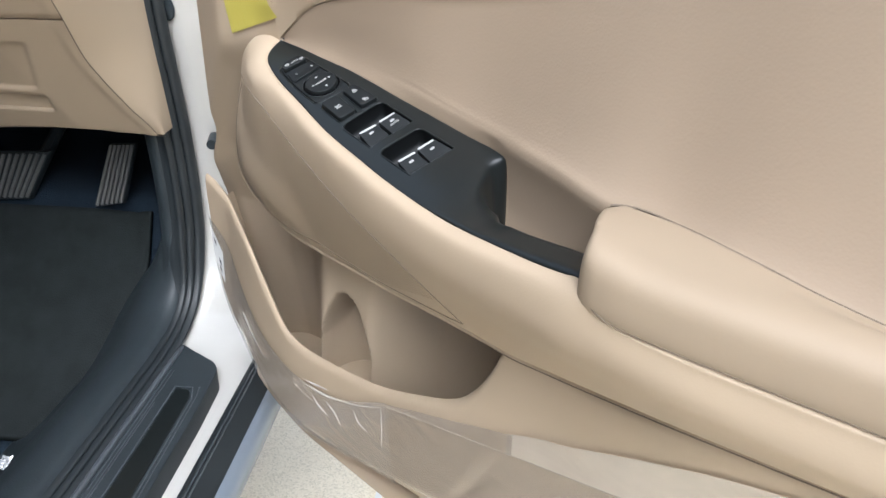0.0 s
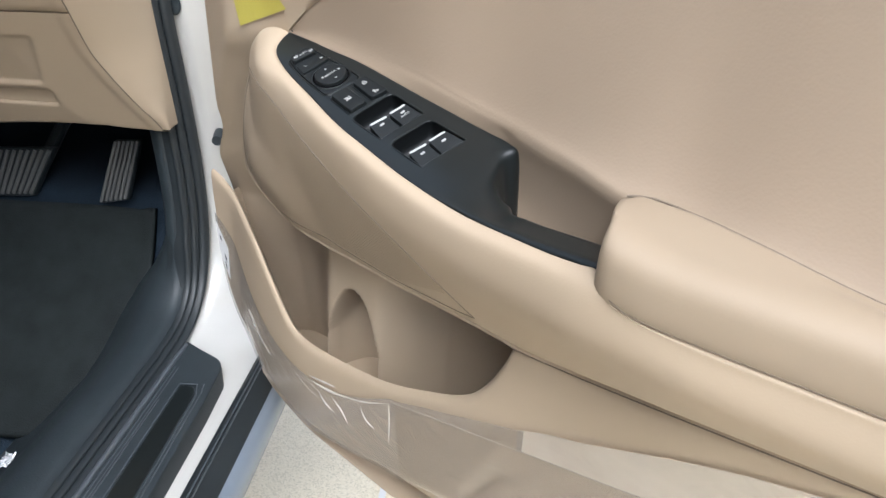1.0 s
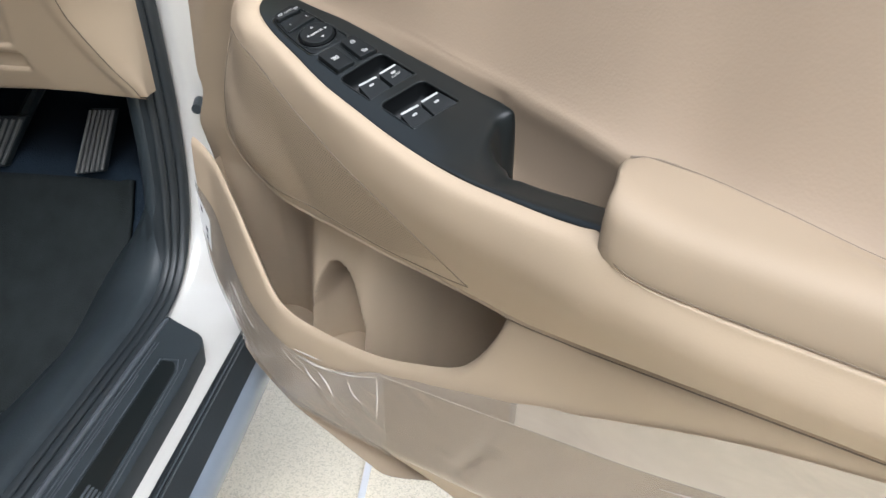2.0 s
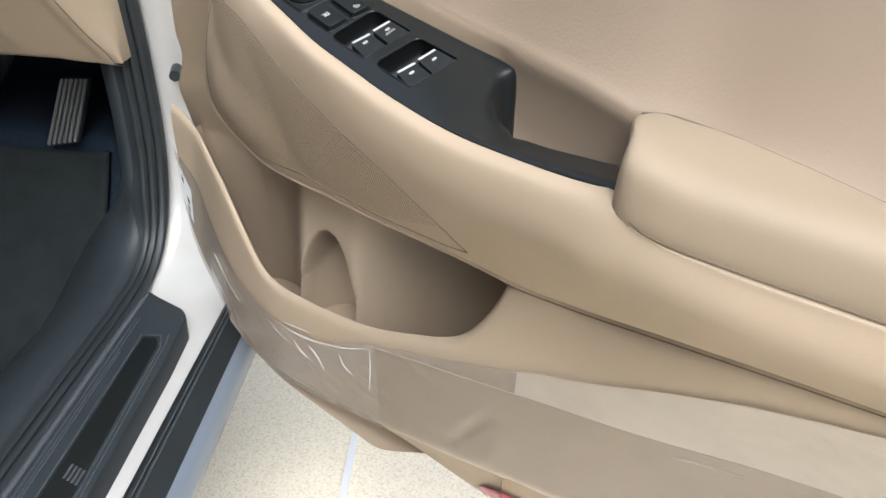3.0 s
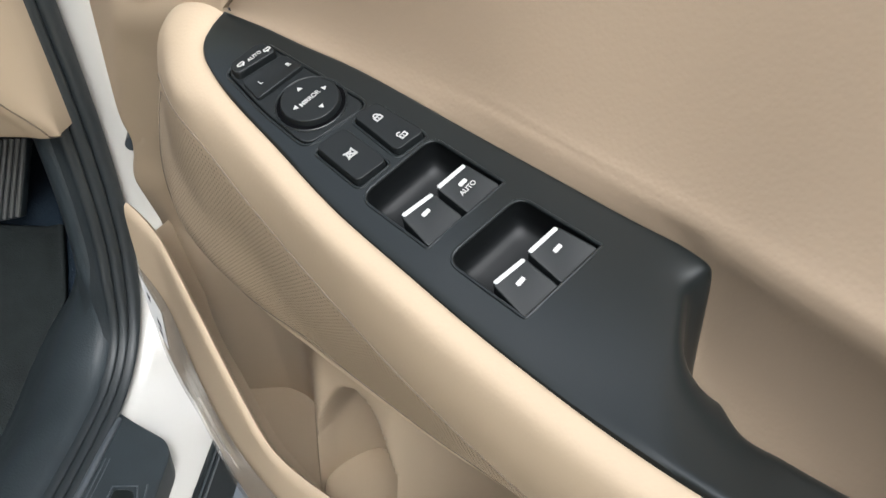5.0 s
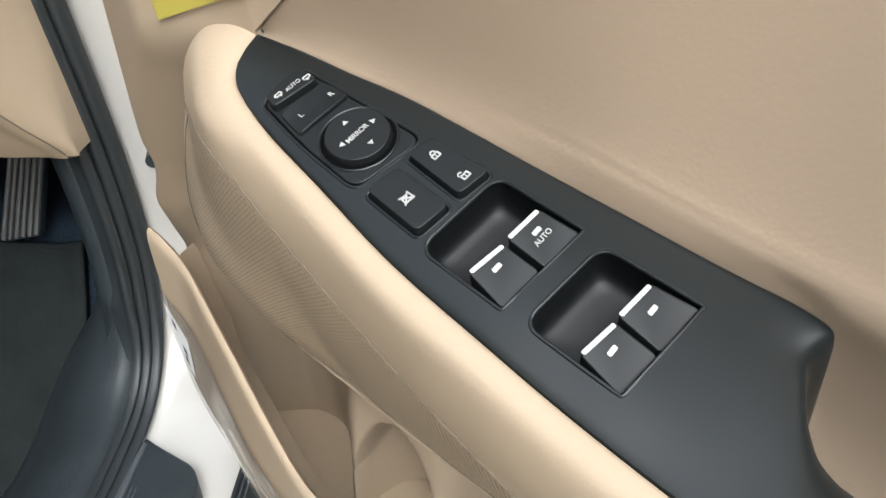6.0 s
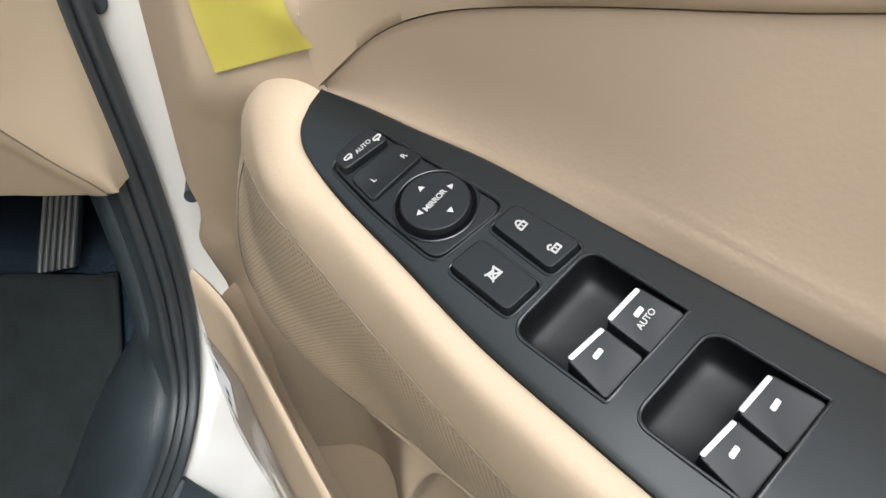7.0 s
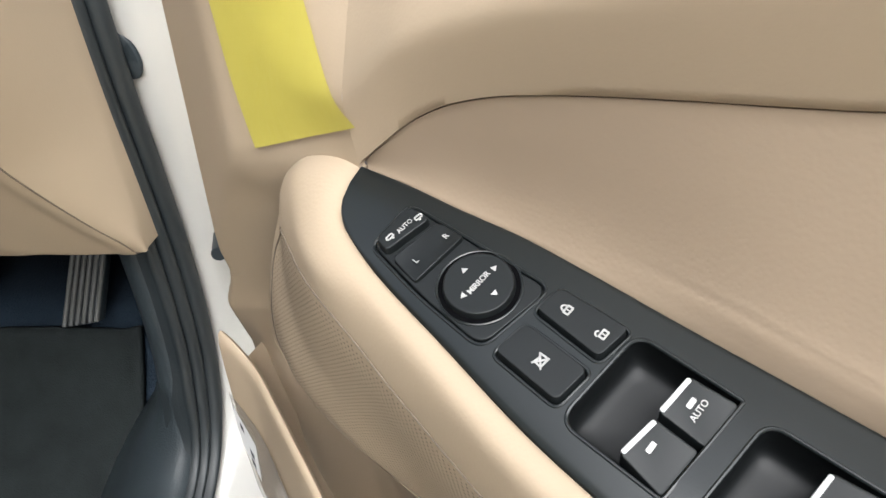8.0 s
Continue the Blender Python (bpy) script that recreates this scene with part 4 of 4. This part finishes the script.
# line of the door seal: (y, z) from the sill up the pillar
SEAL = [(-0.6, 0.483), (0.0, 0.483), (0.40, 0.483), (0.60, 0.483), (0.68, 0.484), (0.735, 0.492), (0.775, 0.515), (0.803, 0.553), (0.818, 0.60), (0.822, 0.66), (0.818, 0.73), (0.808, 0.80), (0.798, 0.86), (0.790, 0.93), (0.785, 1.0), (0.775, 1.12), (0.76, 1.3)]
seal_line = spline(SEAL, 90)


def beside(i):
    a, b = seal_line[max(i - 1, 0)], seal_line[min(i + 1, len(seal_line) - 1)]
    d = (b - a) / np.linalg.norm(b - a)
    return np.array([-d[1], d[0]])


def along(profile):
    """Sweeps a profile of (x, inward) along the line of the seal."""
    rows = []
    for i, p in enumerate(seal_line):
        n = beside(i)
        rows.append([(x, p[0] + n[0] * w, p[1] + n[1] * w) for x, w in profile])
    return sheet(rows)


def lobe(cx, cw, r, a0, a1, n=8):
    return [(cx + r * math.cos(radians(a0 + (a1 - a0) * k / n)), cw + r * math.sin(radians(a0 + (a1 - a0) * k / n))) for k in range(n + 1)]


rows = []
for i, p in enumerate(seal_line):
    n = beside(i)
    g = 0.35 + 0.65 * step(p[1], 0.495, 0.58)
    prof = lobe(-0.392, 0.004, 0.0085, -60, 110) + lobe(-0.3985, 0.0165, 0.0065, -20, 110) + lobe(-0.405, 0.027, 0.006, -20, 120) + [(-0.412, 0.034), (-0.43, 0.03)]
    rows.append([(x, p[0] + n[0] * w * g, p[1] + n[1] * w * g) for x, w in prof])
part("door_seal", sheet(rows), rubber, car, "black rubber door seal", angle=70)
part("pillar", along([(-0.42, -0.012), (-0.386, -0.008), (-0.372, -0.012), (-0.352, -0.022), (-0.325, -0.028), (-0.300, -0.030), (-0.294, -0.033), (-0.291, -0.040), (-0.291, -0.075)]), white_paint, car, "white painted sill and hinge pillar", angle=60)
plate = [(-0.386, -0.6), (-0.305, -0.6), (-0.3185, 0.600), (-0.322, 0.668), (-0.332, 0.684), (-0.386, 0.712)]
part("sill_plate", slab(rounded(plate, [0, 0, 0.0, 0.012, 0.008, 0], 6), 0.44, 0.4835, 0.002), trim_black, car, "black plastic sill scuff plate")
part("sill_ridge", tube([(-0.381, -0.6, 0.484), (-0.3835, 0.705, 0.484)], 0.0035), worn_black, car)
for x in (-0.3735, -0.3695):
    part("sill_rib", tube([(x, -0.6, 0.4836), (x - 0.0035, 0.66, 0.4836)], 0.0006, 6), worn_black, car)
part("sill_inset", slab(rounded([(-0.350, -0.6), (-0.300, -0.6), (-0.3340, 0.612), (-0.339, 0.628), (-0.3565, 0.628)], [0, 0, 0, 0.01, 0.004], 6), 0.47, 0.4845, 0.001), black, car)
for pts in (((-0.3525, -0.6), (-0.3590, 0.631), (-0.3380, 0.632), (-0.3310, 0.612), (-0.2965, -0.6)), ((-0.2925, -0.6), (-0.3275, 0.618), (-0.3300, 0.634)), ((-0.3655, -0.6), (-0.3700, 0.60))):
    part("sill_rib", tube([(x, y, 0.4838) for x, y in pts], 0.0008, 6), worn_black, car)
for k in range(4):
    part("embossed_mark", box(-0.3455 + 0.0045 * k, -0.3430 + 0.0045 * k, 0.430 - 0.002 * k, 0.446 - 0.002 * k, 0.4840, 0.4853, 0.0004), worn_black, car)
part("rocker_strip", sheet([[(-0.300, y, 0.45), (-0.296, y, 0.466), (-0.292, y, 0.468), (-0.289, y, 0.465), (-0.286, y, 0.4675), (-0.283, y, 0.465), (-0.268, y, 0.462), (-0.262, y, 0.455)] for y in np.linspace(-0.6, 0.95, 20)]), rubber, car, "black rubber sill strip")
for x in (-0.2885, -0.2835):
    part("strip_rib", tube([(x, -0.6, 0.4672), (x, 0.95, 0.4672)], 0.0009, 6), worn_black, car, "pale ridge along the sill strip")
part("rocker", sheet([[(-0.275, y, 0.456), (-0.262, y, 0.4565), (-0.254, y, 0.452), (-0.249, y, 0.443), (-0.2495, y, 0.428), (-0.262, y, 0.405), (-0.30, y, 0.37), (-0.36, y, 0.34)] for y in np.linspace(-0.6, 1.1, 20)]), rocker_shaded_white, car, "white rocker panel with its blue-grey shade put in the colour")

rows = [[(-0.3885 + 0.0105 * r * math.cos(t) - 0.003 * r * math.sin(t), 0.8015 - 0.0006 * k, 0.8865 + 0.0170 * r * math.sin(t)) for t in np.linspace(0, 2 * math.pi, 28, endpoint=False)] for k, r in ((-2, 1.0), (1, 0.97), (3, 0.85), (3, 0.02))]
part("pillar_plug", sheet(rows, close=True), trim_black, car, "dark oval rubber plug")

part("check_bolt", tube([(-0.364, 0.838, 0.722), (-0.356, 0.812, 0.7235), (-0.353, 0.802, 0.724), (-0.3525, 0.7995, 0.724)], 0.0062, 12), trim_black, car, "dark metal door check bolt")

# inner sill cover and kick panel
rows = []
for i, p in enumerate(seal_line):
    n = beside(i)
    up = step(p[1], 0.50, 0.60)
    sill = [(-0.404, 0.006), (-0.4075, 0.013), (-0.420, 0.017), (-0.445, 0.012), (-0.475, -0.008), (-0.512, -0.048), (-0.55, -0.095), (-0.60, -0.125)]
    kick = [(-0.408, 0.022), (-0.412, 0.033), (-0.420, 0.036), (-0.430, 0.030), (-0.440, 0.005), (-0.447, -0.06), (-0.455, -0.20), (-0.462, -0.42)]
    rows.append([(a[0] + (b[0] - a[0]) * up, p[0] + n[0] * (a[1] + (b[1] - a[1]) * up), p[1] + n[1] * (a[1] + (b[1] - a[1]) * up)) for a, b in zip(sill, kick)])
part("sill_cover", sheet(rows), trim_black, car, "black plastic inner sill and kick cover", angle=70)

part("clip_pin", moved(slab([(0.0022 * math.cos(t), 0.0022 * math.sin(t)) for t in np.linspace(0, 2 * math.pi, 12, endpoint=False)], -0.004, 0.0012, 0.0005), pose(-0.4295, 0.796, 0.673, 80, 0, 30)), print_white, car, "small white clip pin")

# cabin closing walls
floor_z = smooth([-0.8, 0.60, 0.70, 0.78, 0.845, 0.89, 0.905, 0.93, 1.12, 1.2, 1.3], [0.348, 0.350, 0.362, 0.410, 0.482, 0.560, 0.590, 0.60, 0.62, 0.80, 1.05])
part("cabin_floor", sheet([[(x, y, floor_z(y)) for x in np.linspace(-1.9, -0.455, 24)] for y in list(np.linspace(-0.8, 0.6, 20)) + list(np.linspace(0.62, 1.3, 70))]), carpet, car, "dark carpeted cabin floor")
# unseen lid behind the dashboard, added to keep sky light out of the footwell
part("footwell_light_cover", box(-1.88, -0.425, 0.70, 1.23, 1.07, 1.10, 0.01), trim_black, car)
part("firewall", box(-1.9, -0.36, 1.22, 1.26, 0.3, 1.3), carpet, car)
part("underbody", box(-1.85, -0.62, -0.55, 1.15, 0.0, 0.33), trim_black, car)
part("roof", box(-1.9, -0.45, -0.9, 0.25, 1.62, 1.66, 0.01), white_paint, car, "white car roof")
part("rear_body", box(-1.9, -0.37, -2.6, -0.62, 0.25, 1.60, 0.03), white_paint, car)
part("seat_base", box(-1.05, -0.55, -0.60, 0.05, 0.36, 0.62, 0.05, 4), trim_black, car)
part("far_side", box(-1.94, -1.88, -0.9, 1.6, 0.3, 1.66, 0.01), trim_black, car)

# dashboard underside
dash = thing("dashboard", pose(-0.40, 0.77, 0.74), "beige moulded lower dashboard beside the driver's footwell", "dashboard")
ORIGIN[dash.name] = Vector((-0.40, 0.77, 0.74))
g_x = smooth([0.74, 0.7548, 0.7812, 0.8063, 0.8249, 0.8477, 0.90, 1.1], [-0.4015, -0.4045, -0.4150, -0.4225, -0.4270, -0.4305, -0.4260, -0.415])
low_z = smooth([-1.2, -0.60, -0.556, -0.497, -0.470, -0.447, -0.414, -0.402], [0.742, 0.745, 0.750, 0.7522, 0.7515, 0.7478, 0.7445, 0.743])


def dash_y(x, z):
    """Face of the lower dashboard, which leans to the rear with height."""
    return 0.7605 - 0.68 * (min(z, 0.95) - 0.7548) - 0.15 * min(max(g_x(z) - x, 0.0), 0.08)


rows = []
for k in np.linspace(0, 1, 40):
    z = 0.745 + 0.36 * k
    x0, x1 = g_x(z) + 0.0002, -0.396
    y0, y1 = dash_y(x0, z), 0.774 - 0.05 * (z - 0.745)
    rows.append([(x1, y1 + 0.02, z)] + [(x1 + (x0 - x1) * f + 0.004 * math.sin(math.pi * f), y1 + (y0 - y1) * f - 0.002 * math.sin(math.pi * f), z) for f in np.linspace(0, 1, 14)] + [(x0 - 0.004, y0 + 0.012, z)])
part("end_cap", sheet(rows), beige, dash, "beige end cap of the dashboard", angle=60)


part("dash_seam", tube([(g_x(z) + 0.0006, dash_y(g_x(z), z) - 0.0009, z) for z in np.linspace(0.7475, 1.09, 60)], 0.0006, 6), seam_dark, dash, "fine dark gap beside the end cap")


def knee_y(x, z):
    """Face of the knee panel: a raised band by the seam, a shallow field and the pull below it."""
    off = g_x(z) - x
    y = dash_y(x, z) - 0.0016 * (1 - step(off, 0.0085, 0.0145)) + 0.0012 * (1 - step(off, 0.0, 0.0012))
    edge = -0.4985 + 0.37 * (z - 0.8132)
    field = step(edge - x, 0.0, 0.004) * step(z, 0.806, 0.810) * (1 - step(z, 0.862, 0.866))
    pull = step(-0.4990 - x, 0.0, 0.004) * step(z, 0.7765, 0.780) * (1 - step(z, 0.796, 0.800))
    return y + 0.004 * field + 0.013 * pull * (0.35 + 0.65 * step(z, 0.778, 0.799))


def knee_rows(z0, z1, n, low):
    rows = []
    for z_at in np.linspace(z0, z1, n):
        r = []
        for f in [k / 40 for k in range(41)] + [1 + k / 16 for k in range(1, 17)]:
            x = g_x(z_at) - 0.0003 - (f * 0.13 if f <= 1 else 0.13 + (f - 1) * 0.57)
            z = z_at + (low_z(x) - 0.742) * (1 - step(z_at, 0.742, 0.775)) if low else z_at
            r.append((x, knee_y(x, z), z))
        rows.append(r)
    return rows


lower_rows = knee_rows(0.742, 0.8912, 64, True)
under = [(p[0], p[1] + 0.016, p[2] - 0.006) for p in lower_rows[0]]
under2 = [(p[0], p[1] + 0.3, p[2] + 0.03) for p in lower_rows[0]]
over = [(p[0], p[1] + 0.012, p[2]) for p in lower_rows[-1]]
part("knee_panel", sheet([under2, under] + lower_rows + [over], flip=True), beige, dash, "beige knee panel of the dashboard", angle=60)
upper_rows = knee_rows(0.8926, 1.10, 30, False)
part("upper_dash_panel", sheet([[(p[0], p[1] + 0.012, p[2]) for p in upper_rows[0]]] + upper_rows, flip=True), beige, dash, angle=60)

# pedals and mat
accel = thing("accelerator_pedal", pose(-0.57, 0.93, 0.56), "grey ribbed rubber accelerator pedal in the footwell", "pedal")
ORIGIN[accel.name] = Vector((-0.57, 0.93, 0.56))


def quad_slab(c, thick):
    """A thick plate over four corners (top left, top right, bottom right, bottom left)."""
    c = [Vector(p) for p in c]
    n = (c[1] - c[0]).cross(c[3] - c[0]).normalized()
    bm = bmesh.new()
    a = [bm.verts.new(p) for p in c]
    b = [bm.verts.new(p + n * thick) for p in c]
    bm.faces.new(a), bm.faces.new(b[::-1])
    for i in range(4):
        bm.faces.new((a[i], b[i], b[(i + 1) % 4], a[(i + 1) % 4]))
    bmesh.ops.recalc_face_normals(bm, faces=bm.faces)
    bmesh.ops.bevel(bm, geom=list(bm.edges), offset=min(thick * 0.4, 0.003), segments=2, affect="EDGES", profile=0.5)
    return bm


AP = [Vector(p) for p in ((-0.545, 0.90, 0.678), (-0.507, 0.90, 0.681), (-0.5245, 0.871, 0.600), (-0.568, 0.871, 0.591))]
part("pad", quad_slab(AP, 0.012), rubber, accel)
for k in range(6):
    f = (k + 0.5) / 6
    p, q = AP[0].lerp(AP[1], f), AP[3].lerp(AP[2], f)
    part("rib", tube([p.lerp(q, 0.03) - Vector((0, 0.001, 0)), p.lerp(q, 0.97) - Vector((0, 0.001, 0))], 0.0022, 6), pedal_rubber, accel)
brake = thing("brake_pedal", pose(-0.69, 0.87, 0.60), "grey ribbed rubber brake pedal in the footwell", "pedal")
ORIGIN[brake.name] = Vector((-0.69, 0.87, 0.60))
BP = [Vector(p) for p in ((-0.735, 0.905, 0.652), (-0.640, 0.905, 0.658), (-0.676, 0.885, 0.588), (-0.755, 0.885, 0.582))]
part("pad", quad_slab(BP, 0.014), rubber, brake)
for k in range(9):
    f = (k + 0.5) / 9
    p, q = BP[0].lerp(BP[1], f), BP[3].lerp(BP[2], f)
    part("rib", tube([p.lerp(q, 0.06) - Vector((0, 0.001, 0)), p.lerp(q, 0.94) - Vector((0, 0.001, 0))], 0.0026, 6), pedal_rubber, brake)
part("arm", tube([(-0.69, 0.92, 0.60), (-0.69, 1.02, 0.66), (-0.69, 1.12, 0.80)], 0.010, 8), trim_black, brake)
mat_x = smooth([0.638, 0.70, 0.80, 0.845, 0.90], [-0.553, -0.535, -0.505, -0.492, -0.494])
rows = []
for y in np.linspace(0.638, 0.893, 60):
    x1 = mat_x(y)
    rows.append([(x, y, floor_z(y) + 0.010 + 0.004 * step(x, x1 - 0.02, x1 - 0.004) + 0.0015 * math.sin(x * 23 + y * 31)) for x in list(np.linspace(-1.0, x1 - 0.03, 26)) + list(np.linspace(x1 - 0.025, x1, 8))])
alone("floor_mat", sheet(rows), mat_cloth, "charcoal textile floor mat in the footwell", "floor mat", thick=0.01)

foil = material("crumpled_foil", (0.75, 0.76, 0.77), 0.25, metal=0.6, stain=0.2, stain_size=0.004)
rnd = random.Random(5)
rows = [[(-0.562 + 0.013 * a + rnd.uniform(-0.002, 0.002), 0.577 + 0.02 * b + rnd.uniform(-0.002, 0.002), 0.388 + rnd.uniform(-0.003, 0.004)) for b in np.linspace(-0.5, 0.5, 7)] for a in np.linspace(-0.5, 0.5, 6)]
alone("wrapper_scrap", sheet(rows), foil, "small crumpled silver wrapper scrap on the cabin floor", "scrap", flat=True, thick=0.0004)

# ---- ground ----
ground_mat = material("pale_aggregate_concrete", (0.85, 0.765, 0.60), 0.8, grain=0.4, grain_size=0.003, stain=0.12, stain_size=0.05)
gt = ground_mat.node_tree
base_mix = [n for n in gt.nodes if n.bl_idname == "ShaderNodeMix"][0]
co = [n for n in gt.nodes if n.bl_idname == "ShaderNodeTexCoord"][0]
speck = gt.nodes.new("ShaderNodeTexVoronoi")
speck.inputs["Scale"].default_value = 380
gt.links.new(co.outputs["Object"], speck.inputs["Vector"])
tone = gt.nodes.new("ShaderNodeSeparateColor")
gt.links.new(speck.outputs["Color"], tone.inputs[0])
ramp = gt.nodes.new("ShaderNodeValToRGB")
ramp.color_ramp.elements[0].position, ramp.color_ramp.elements[0].color = 0.0, (0.56, 0.49, 0.35, 1)
ramp.color_ramp.elements[1].position, ramp.color_ramp.elements[1].color = 1.0, (0.85, 0.765, 0.60, 1)
mid = ramp.color_ramp.elements.new(0.35)
mid.color = (0.76, 0.67, 0.50, 1)
gt.links.new(tone.outputs[0], ramp.inputs[0])
two = gt.nodes.new("ShaderNodeMix")
two.data_type = "RGBA"
two.inputs["Factor"].default_value = 0.75
gt.links.new(base_mix.outputs["Result"], two.inputs["A"])
gt.links.new(ramp.outputs[0], two.inputs["B"])
gt.links.new(two.outputs["Result"], gt.nodes["Principled BSDF"].inputs["Base Color"])
alone("ground", sheet([[(-60, -60, -0.004), (60, -60, -0.004)], [(-60, 60, -0.004), (60, 60, -0.004)]]), ground_mat, "pale exposed-aggregate concrete paving", "ground", kind="structure")
alone("paving_joint", box(-0.181, -0.169, -20, 20, -0.01, 0.001), material("grey_joint_strip", (0.72, 0.71, 0.70), 0.45, stain=0.06, stain_size=0.05), "grey strip set in the joint of the paving", "paving joint", kind="structure")
